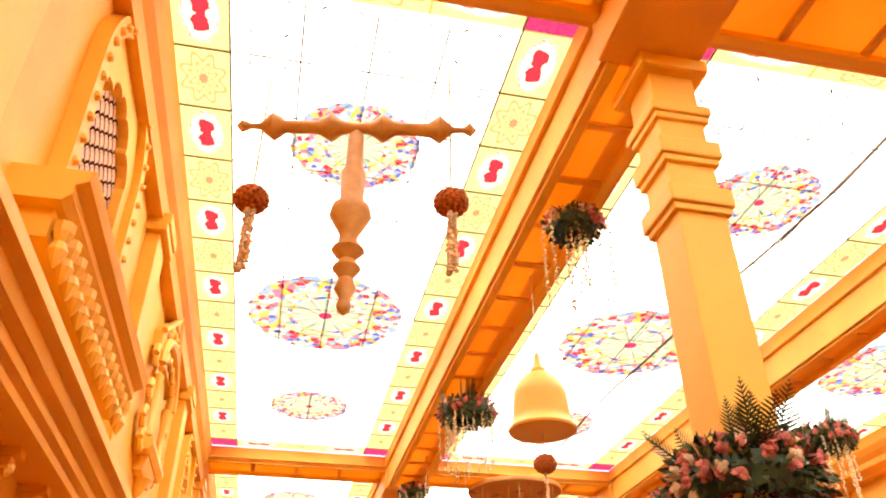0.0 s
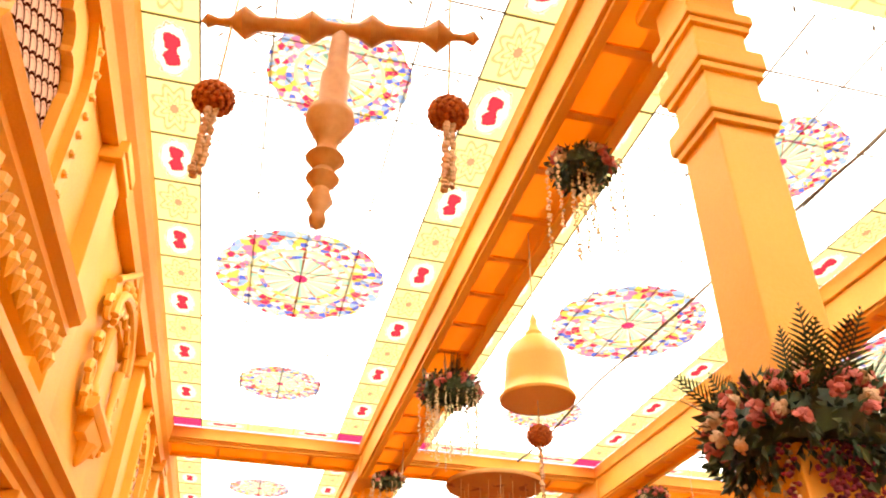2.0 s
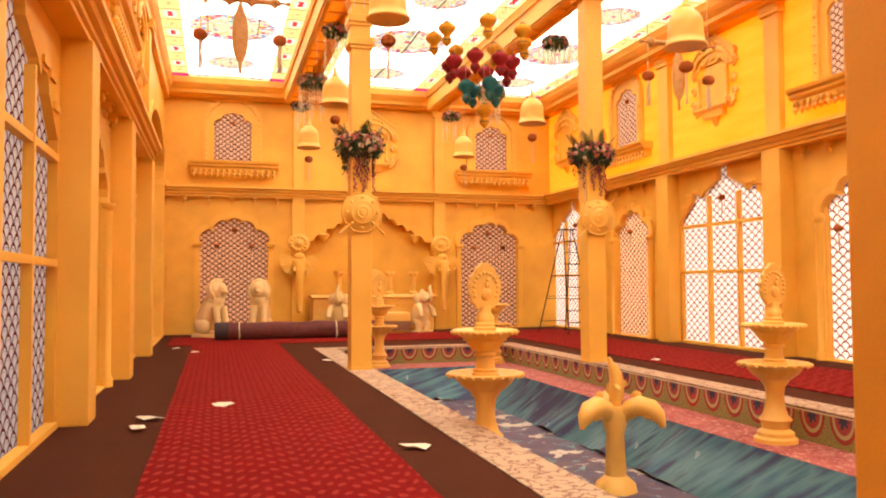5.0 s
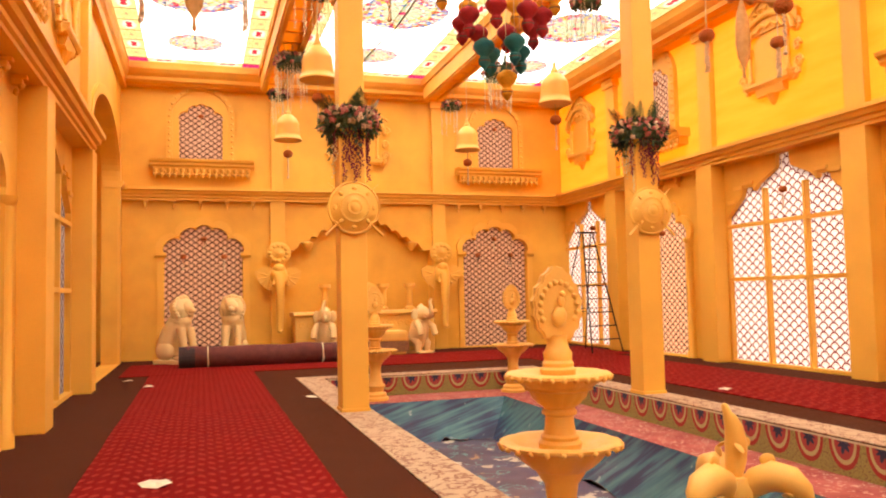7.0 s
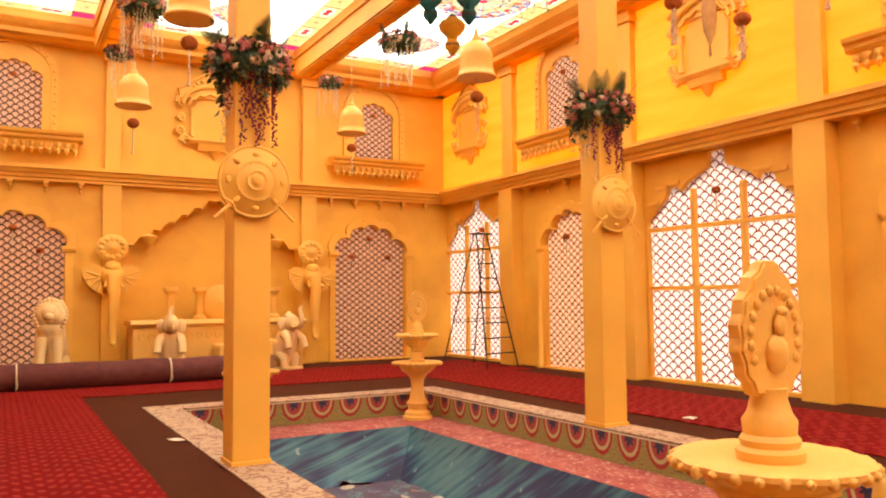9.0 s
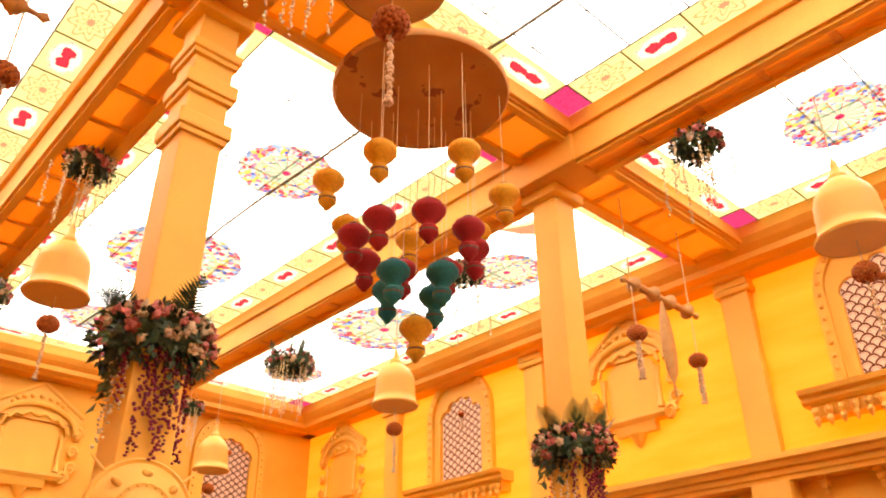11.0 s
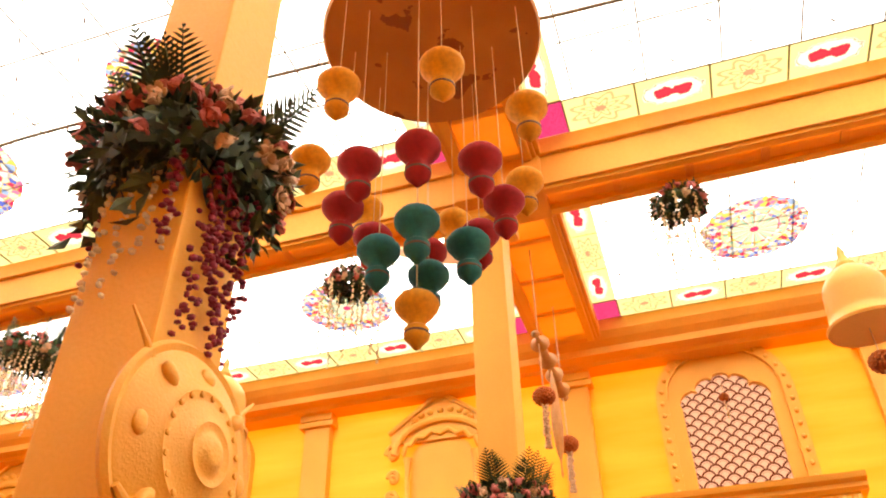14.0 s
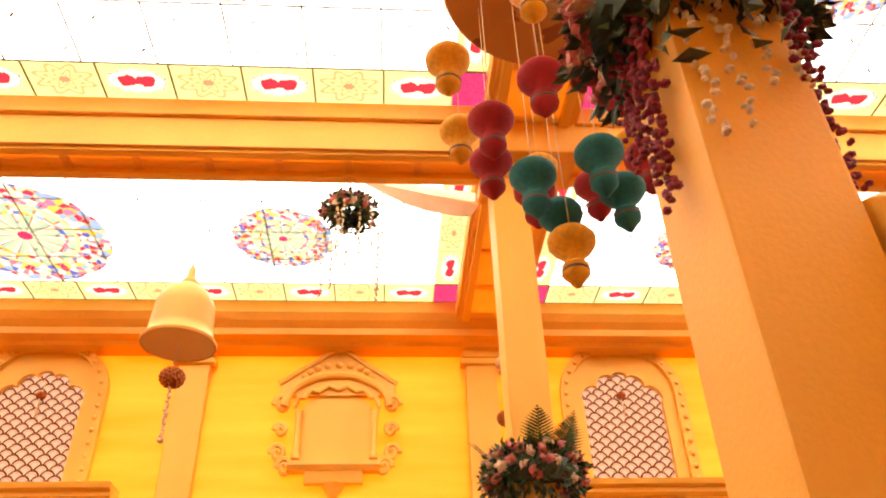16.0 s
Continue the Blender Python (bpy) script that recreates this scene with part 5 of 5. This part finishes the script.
# ---- fountains ----
def fountain(x, y, seed):
    t = thing("tiered_fountain", "cream two-bowl garden fountain topped by a peacock shell plaque", "fountain", Matrix.Translation((x, y, LEDGE - .0)) @ Matrix.Diagonal((.86, .86, .895, 1)), "pool fountains")
    smooth(part("pedestal", turned([(.26, 0), (.26, .05), (.22, .07), (.22, .12), (.16, .16), (.17, .22), (.20, .27), (.15, .32), (.12, .42), (.105, .55), (.12, .66), (.17, .73), (.20, .78)], 28), M_marble, t), 40)
    def bowl(name, profile, rim, z, count):
        bm = turned(profile, 64, wavy=.05, lobes=count)
        for k in range(count * 2):
            a = math.pi * (k + .5) / count
            blob(bm, (rim * math.cos(a), rim * math.sin(a), z), (.03, .022, .022 + .008 * (k % 2)), Matrix.Rotation(a, 3, 'Z'), 1)
        smooth(part(name, bm, M_marble, t), 50)
    bowl("lower_bowl", [(.12, .72), (.20, .765), (.27, .82), (.31, .87), (.32, .90), (.36, .915), (.415, .925), (.42, .945), (.40, .955), (.33, .95), (.30, .925), (.20, .90), (.10, .90)], .425, .925, 12)
    smooth(part("stem", turned([(.15, .90), (.155, .94), (.13, .96), (.14, .985), (.115, 1.0), (.105, 1.06), (.10, 1.12), (.125, 1.135), (.125, 1.155), (.11, 1.17), (.12, 1.19), (.16, 1.22)], 28), M_marble, t), 40)
    bowl("upper_bowl", [(.11, 1.18), (.15, 1.21), (.19, 1.25), (.205, 1.29), (.235, 1.30), (.235, 1.32), (.27, 1.345), (.34, 1.375), (.36, 1.39), (.36, 1.41), (.34, 1.42), (.24, 1.415), (.08, 1.40)], .365, 1.39, 14)
    smooth(part("finial_stem", turned([(.125, 1.39), (.13, 1.44), (.11, 1.455), (.115, 1.48), (.10, 1.50), (.105, 1.55), (.085, 1.58), (.07, 1.63), (.075, 1.67)], 24), M_marble, t), 40)
    turn = Matrix.Translation((0, 0, 1.86)) @ Matrix.Rotation(radians(2), 4, 'Z')
    pts = []
    for k in range(32):
        a = 2 * math.pi * k / 32
        q = 1 + .035 * abs(math.sin(a * 8)) * 2
        e = max(0, math.sin(a)) ** 6 * .05
        pts.append((.19 * q * math.cos(a), .235 * q * math.sin(a) + e))
    bm = plate(pts, [], -.035, .035, turn)
    bmesh.ops.bevel(bm, geom=[ed for ed in bm.edges if len(ed.link_faces) == 2 and ed.calc_face_angle(0) > 1], offset=.012, segments=2, affect='EDGES')
    part("shell_plaque", bm, M_marble, t)
    bm = bmesh.new()
    for k in range(14):
        a = math.pi * (-.15 + 1.3 * k / 13)
        for v in (-.038, .038):
            blob(bm, turn @ Vector((.145 * math.cos(a), v, .175 * math.sin(a))), (.024, .014, .024), sub=1)
    for v in (-1, 1):
        blob(bm, turn @ Vector((0, v * .045, -.06)), (.06, .03, .075), sub=2)
        blob(bm, turn @ Vector((.01, v * .055, .045)), (.03, .022, .045), sub=2)
        blob(bm, turn @ Vector((.02, v * .06, .095)), (.026, .02, .022), sub=2)
    smooth(part("peacock_relief", bm, M_marble, t))
    return t


for (x, y) in ((0.33, -5.32), (3.60, -5.42), (3.60, 3.45), (1.06, 3.42)):
    fountain(x, y, 1)
for (x, y) in ((0.33, -5.32),):
    part("stand_block", boxed(x - .05, y - .3, LEDGE - .6, x + .31, y + .3, LEDGE - .003), M_marble, court)

# the dolphin group in the pool
dol = thing("dolphin_fountain", "yellow cream fountain of four leaping dolphins", "fountain", Matrix.Translation((2.11, -4.62, DEEP)) @ Matrix.Diagonal((1, 1, .9, 1)))
smooth(part("pedestal", turned([(.24, 0), (.22, .10), (.12, .2), (.10, .7), (.16, .95), (.12, 1.05)], 20), M_marble, dol))


def dolphin(name, m):
    bm = bmesh.new()
    path = [(0, 0, 0), (0.05, 0, .12), (.13, 0, .22), (.24, 0, .27), (.35, 0, .24), (.43, 0, .16), (.47, 0, .08), (.49, 0, .02)]
    tube(bm, path, [.04, .08, .115, .13, .12, .09, .05, .022], 14)
    blob(bm, (.20, 0, .40), (.06, .014, .055), Matrix.Rotation(-.5, 3, 'Y'), 2)
    for s in (-1, 1):
        blob(bm, (.33, s * .10, .14), (.04, .06, .014), Matrix.Rotation(s * .5, 3, 'X'), 2)
        blob(bm, (-.03, s * .06, -.02), (.05, .06, .012), sub=2)
    bm.transform(m)
    return smooth(part(name, bm, M_marble, dol))


for k in range(3):
    dolphin("dolphin", Matrix.Translation((0, 0, .80)) @ Matrix.Rotation(radians(200 + 120 * k), 4, 'Z') @ Matrix.Translation((.04, 0, .0)))
bm = bmesh.new()
tube(bm, [(0, 0, .90), (.0, 0, 1.05), (.02, 0, 1.18), (.03, 0, 1.32), (.015, 0, 1.45), (-.015, 0, 1.53), (-.04, 0, 1.58), (-.06, 0, 1.64), (-.065, 0, 1.66)], [.06, .065, .08, .085, .07, .055, .034, .026, .014], 14)
blob(bm, (.11, 0, 1.32), (.05, .014, .05), Matrix.Rotation(.8, 3, 'Y'), 2)
for s in (-1, 1):
    blob(bm, (-.02, s * .10, 1.30), (.03, .06, .014), Matrix.Rotation(s * -.6, 3, 'X'), 2)
smooth(part("dolphin", bm, M_marble, dol))

# ---- far end ----
M_statue = plaster("pale statue stone", (0.89, 0.62, 0.27), 0.06, 70, 0.55, 0.25)


def lion(x, y, turn):
    """A seated stone lion on a low plinth, one mesh."""
    bm = bmesh.new()
    box(bm, -.28, -.55, 0, .28, .42, .10, .01)
    tube(bm, [(0, .24, .30), (0, .10, .62), (0, -.10, .95), (0, -.16, 1.10)], [.27, .28, .25, .20], 14)
    for s in (-1, 1):
        blob(bm, (s * .19, .16, .30), (.13, .24, .22), sub=3)
        tube(bm, [(s * .14, -.24, .80), (s * .15, -.33, .45), (s * .15, -.36, .18), (s * .15, -.42, .13)], [.11, .085, .075, .085], 10)
        blob(bm, (s * .19, -.22, .14), (.08, .17, .05), sub=2)
        blob(bm, (s * .17, -.16, 1.44), (.05, .03, .06), sub=2)
    blob(bm, (0, -.14, 1.20), (.27, .24, .32), sub=3, rough=.04)
    blob(bm, (0, -.12, .98), (.24, .24, .24), sub=3, rough=.04)
    blob(bm, (0, -.30, 1.25), (.15, .16, .17), sub=3)
    blob(bm, (0, -.43, 1.19), (.085, .09, .075), sub=2)
    blob(bm, (0, -.40, 1.10), (.07, .07, .03), sub=2)
    for k in range(26):
        a = 2 * math.pi * k / 26
        blob(bm, (.25 * math.cos(a), -.18 + .05 * math.sin(3 * a), 1.20 + .29 * math.sin(a)), (.06, .07, .06), sub=1)
    tube(bm, [(0, .36, .2), (.22, .40, .14), (.32, .2, .14)], [.04, .035, .05], 8)
    ob = smooth(tagged(part("lion_statue", bm, M_statue), "pale seated lion statue on a low plinth", "statue", "lion statues"), 60)
    ob.matrix_basis = Matrix.Translation((x, y, 0)) @ Matrix.Rotation(turn, 4, 'Z')


lion(-2.30, 8.85, radians(50))
lion(-1.05, 9.2, radians(-8))


def elephant_head(x, y, z):
    """A carved elephant head bracket with fan ears and a long trunk, under a flower boss; one mesh."""
    bm = bmesh.new()
    blob(bm, (0, -.16, 0), (.17, .18, .22), sub=3)
    blob(bm, (0, -.22, .15), (.12, .12, .11), sub=3)
    tube(bm, [(0, -.32, 0), (0, -.40, -.25), (0, -.36, -.65), (0, -.32, -1.05), (0, -.36, -1.22), (.04, -.44, -1.24)], [.11, .095, .08, .065, .055, .04], 12)
    for s in (-1, 1):
        pts = [(s * .13, .16), (s * .30, .20), (s * .44, .10), (s * .42, -.06), (s * .30, -.24), (s * .16, -.34), (s * .12, -.1)]
        bm2 = plate(pts if s > 0 else pts[::-1], [], -.14, -.09, Matrix())
        tmp = bpy.data.meshes.new("ear")
        bm2.to_mesh(tmp)
        bm2.free()
        bm.from_mesh(tmp)
        bpy.data.meshes.remove(tmp)
        for k in range(4):
            a = radians(20 - 32 * k)
            tube(bm, [(s * .14, -.15, -.02), (s * (.14 + .27 * math.cos(a)), -.15, -.02 + .26 * math.sin(a))], [.02, .012], 6)
        tube(bm, [(s * .09, -.28, -.10), (s * .13, -.42, -.22), (s * .12, -.50, -.20)], [.03, .022, .008], 8)
    lathe(bm, [(.0, -.02), (.24, .0), (.25, .05), (.18, .09), (.12, .08), (.06, .13), (0, .14)], 24, Matrix.Translation((0, -.06, .50)) @ Matrix.Rotation(radians(90), 4, 'X'))
    for k in range(12):
        a = 2 * math.pi * k / 12
        blob(bm, (.17 * math.cos(a), -.14, .50 + .17 * math.sin(a)), (.05, .03, .05), sub=1)
    ob = smooth(tagged(part("elephant_head_bracket", bm, M_carve), "carved elephant head with fan ears on a pilaster", "wall carving", "elephant heads"), 50)
    ob.matrix_basis = Matrix.Translation((x, y, z)) @ Matrix.Diagonal((1.25, 1.1, 1.12, 1))


for x in PXB:
    elephant_head(x, Y1 - .14, 1.98)

# throne: bench, back pillars and round cushion back
thr = thing("throne_bench", "pale carved wedding throne bench under the scalloped arch", "throne", Matrix.Translation((2.15, 9.72, 0)))
part("base", boxed(-1.75, -.35, 0, 1.75, .5, .95, bevel=.03), M_marble, thr)
bm = bmesh.new()
moulding(bm, -1.8, 1.8, [(.5, .95), (-.40, .95), (-.44, 1.0), (-.40, 1.06), (.5, 1.06)], Matrix())
part("top_moulding", bm, M_marble, thr)
bm = bmesh.new()
for k in range(18):
    a = -1.6 + 3.2 * k / 17
    tube(bm, [(a + .07 * math.cos(q * .7) * (1 - q / 12), -.355, .74 + .09 * math.sin(q * .7) * (1 - q / 12)) for q in range(10)], .016, 5)
smooth(part("carved_frieze", bm, M_carve, thr))
for x in (-.95, -.35, .55, 1.25):
    smooth(part("bench_pillar", turned([(.13, 1.06), (.13, 1.12), (.08, 1.16), (.075, 1.55), (.11, 1.62), (.15, 1.66), (.15, 1.74)], 16, Matrix.Translation((x, .2, 0))), M_marble, thr))
smooth(part("round_back", turned([(0, 0), (.36, .0), (.38, .04), (.30, .08), (.1, .1), (0, .12)], 28, Matrix.Translation((.1, .3, 1.42)) @ Matrix.Rotation(radians(90), 4, 'X')), M_carve, thr))
seat = thing("fringed_seat", "low cream cushion seat with a brown fringe", "seat", Matrix.Translation((2.45, 8.95, 0)))
part("cushion", boxed(-.55, -.35, .30, .55, .35, .58, bevel=.07), M_marble, seat)
part("seat_base", boxed(-.5, -.3, 0, .5, .3, .30, bevel=.01), M_marble, seat)
bm = bmesh.new()
for k in range(40):
    u = -.55 + 1.1 * k / 39
    tube(bm, [(u, -.36, .34), (u + .006, -.365, .08)], .012, 5)
M_fringe = plain("brown fringe", (0.34, 0.16, 0.09), 0.9)
part("fringe", bm, M_fringe, seat)


def small_elephant(x, y, turn):
    """An elephant statue rearing up on its hind legs, with its trunk raised, one mesh."""
    bm = bmesh.new()
    box(bm, -.24, -.26, 0, .24, .24, .06, .01)
    tube(bm, [(0, .10, .18), (0, .06, .42), (0, -.02, .66), (0, -.08, .84)], [.20, .25, .23, .16], 14)
    blob(bm, (0, -.14, .98), (.16, .17, .18), sub=3)
    for s in (-1, 1):
        tube(bm, [(s * .13, .04, .34), (s * .15, -.10, .24), (s * .14, -.08, .06)], [.13, .10, .09], 10)
        tube(bm, [(s * .16, -.10, .74), (s * .22, -.26, .64), (s * .23, -.32, .46)], [.10, .08, .075], 10)
        blob(bm, (s * .19, -.06, .96), (.10, .035, .15), Matrix.Rotation(s * .5, 3, 'Z'), 2)
        tube(bm, [(s * .07, -.26, .90), (s * .10, -.38, .88), (s * .09, -.44, .94)], [.026, .02, .006], 6)
    tube(bm, [(0, -.26, .96), (0, -.38, .90), (0, -.46, .98), (0, -.44, 1.14), (.02, -.38, 1.26), (.05, -.40, 1.34)], [.085, .07, .058, .048, .04, .03], 10)
    lathe(bm, [(.10, 1.10), (.11, 1.13), (.06, 1.17), (.02, 1.22)], 12, Matrix.Translation((0, -.08, 0)))
    ob = smooth(tagged(part("elephant_statue", bm, M_statue), "pale elephant statue rearing with a raised trunk", "statue", "elephant statues"), 60)
    ob.matrix_basis = Matrix.Translation((x, y, 0)) @ Matrix.Rotation(turn, 4, 'Z')


small_elephant(3.38, 8.95, radians(25))
small_elephant(1.05, 8.95, radians(-15))

# rolled carpets
n = Nodes("rolled carpet backing")
M_roll = n.finish(n.ramp(n.noise(8.0), (0.3, (0.105, 0.024, 0.020)), (0.7, (0.15, 0.036, 0.028))), 0.9)
n = Nodes("dark rolled carpet")
M_roll2 = n.finish(n.ramp(n.noise(8.0), (0.3, (0.035, 0.02, 0.022)), (0.7, (0.055, 0.032, 0.03))), 0.9)
for (x0, x1, y, r, mat, lab, tie) in ((-2.2, 1.75, 7.55, .22, M_roll, "thick maroon carpet roll tied with string lying on the floor", True), (-1.75, 1.9, 8.02, .20, M_roll2, "dark brown carpet roll lying behind another roll", False)):
    t = thing("carpet_roll", lab, "carpet roll", Matrix.Translation((x0, y, r)), "carpet rolls")
    bm = bmesh.new()
    N = 24
    tube(bm, [((x1 - x0) * k / N, .02 * math.sin(k * .5), .012 * math.sin(k * .9)) for k in range(N + 1)], [r * (1 + .025 * math.sin(k * 1.3)) for k in range(N + 1)], 20)
    smooth(part("roll", bm, mat, t), 60)
    bm = bmesh.new()
    tube(bm, [(-.012, (r * .95 - .009 * k) * math.cos(k * .55), (r * .95 - .009 * k) * math.sin(k * .55)) for k in range(18)], .008, 5)
    part("roll_end_spiral", bm, M_roll2, t)
    if tie:
        part("end_sleeve", tube(bmesh.new(), [(-.02, 0, 0), (.30, .008, .004)], [r * 1.03, r * 1.035], 20), M_roll2, t, "dark end sleeve")
        for u in (.55, 2.95):
            part("tie_string", turned([(r * 1.04, 0), (r * 1.05, .012), (r * 1.04, .024)], 20, Matrix.Translation((u, 0, 0)) @ Matrix.Rotation(radians(90), 4, 'Y')), M_pearl, t)
            part("tie_tail", tube(bmesh.new(), [(u + .01, -r * 1.03, .02), (u + .03, -r * 1.08, -.08), (u + .02, -r * 1.02, -.16)], .009, 5), M_pearl, t)

# step ladder
lad = thing("step_ladder", "tall black iron step ladder standing open by the lattice wall", "ladder", Matrix.Translation((7.08, 7.1, 0)) @ Matrix.Rotation(radians(12), 4, 'Z'))
H = 2.82
for s in (-1, 1):
    part("front_rail", tube(bmesh.new(), [(s * .46, -.62, 0), (s * .15, -.02, H)], .018, 6), M_iron, lad)
    part("rear_rail", tube(bmesh.new(), [(s * .46, .75, 0), (s * .15, .05, H)], .016, 6), M_iron, lad)
for k in range(1, 9):
    s = k / 9
    w = .46 - .31 * s
    part("rung", boxed(-w, -.62 + .60 * s - .03, H * s - .012, w, -.62 + .60 * s + .03, H * s + .012), M_iron, lad)
for k in (1, 3, 5):
    s = k / 9
    w = .46 - .31 * s
    part("rear_brace", tube(bmesh.new(), [(-w, .75 - .70 * s, H * s), (w, .75 - .70 * s, H * s)], .010, 5), M_iron, lad)
part("top_step", boxed(-.22, -.12, H, .22, .14, H + .03, bevel=.005), M_iron, lad)
for s in (-1, 1):
    part("spreader", tube(bmesh.new(), [(s * .29, -.40, 1.05), (s * .29, .48, 1.0)], .008, 5), M_iron, lad)

# tassels in the openings, and scraps on the floor
for (x, y, z, l) in ((XR + .08, 1.58, 3.78, .62), (XR + .08, 8.6, 3.7, .62), (XR + .02, 5.32, 3.18, .5), (XR + .02, -2.14, 3.18, .55), (XR + .02, -2.6, 2.78, .5), (XR + .02, -1.68, 2.78, .5), (XR + .08, -5.87, 3.78, .6),
                     (DX[0], Y1 + .06, 3.2, .28), (DX[0] - .48, Y1 + .06, 2.73, .25), (DX[0] + .48, Y1 + .06, 2.73, .25), (DX[1], Y1 + .06, 3.2, .28), (DX[1] - .48, Y1 + .06, 2.73, .25), (DX[1] + .48, Y1 + .06, 2.73, .25)):
    flower_drop(x, y, z, l, .85)
for y in (5.32, -2.14, -9.6):
    flower_drop(XR - .0, y, 6.24, .2, .7)
for x in WX:
    flower_drop(x, Y1 - .0, 6.15, .2, .7)
M_paper = plain("scrap paper", (0.78, 0.68, 0.50), 0.8)
rnd = random.Random(5)
for (x, y, s) in ((-2.12, -3.32, .16), (-2.84, -4.03, .15), (-.6, -6.2, .14), (-.3, 1.4, .10), (-2.9, -4.6, .12), (-2.6, 3.9, .14), (-3.0, 5.0, .12), (5.2, -.4, .12)):
    bm = bmesh.new()
    c = bm.verts.new((0, 0, .03))
    ring = [bm.verts.new((s * rnd.uniform(.6, 1.2) * math.cos(a), s * rnd.uniform(.35, .8) * math.sin(a), rnd.uniform(.0, .03))) for a in [2 * math.pi * k / 9 for k in range(9)]]
    for k in range(9):
        bm.faces.new((c, ring[k], ring[(k + 1) % 9]))
    r = bmesh.ops.extrude_face_region(bm, geom=bm.faces[:])
    bmesh.ops.translate(bm, verts=[v for v in r["geom"] if isinstance(v, bmesh.types.BMVert)], vec=(0, 0, .003))
    ob = tagged(part("paper_scrap", bm, M_paper), "crumpled pale paper scrap on the carpet", "litter", "paper scraps")
    ob.matrix_basis = Matrix.Translation((x, y, .016)) @ Matrix.Rotation(rnd.uniform(0, 6), 4, 'Z')
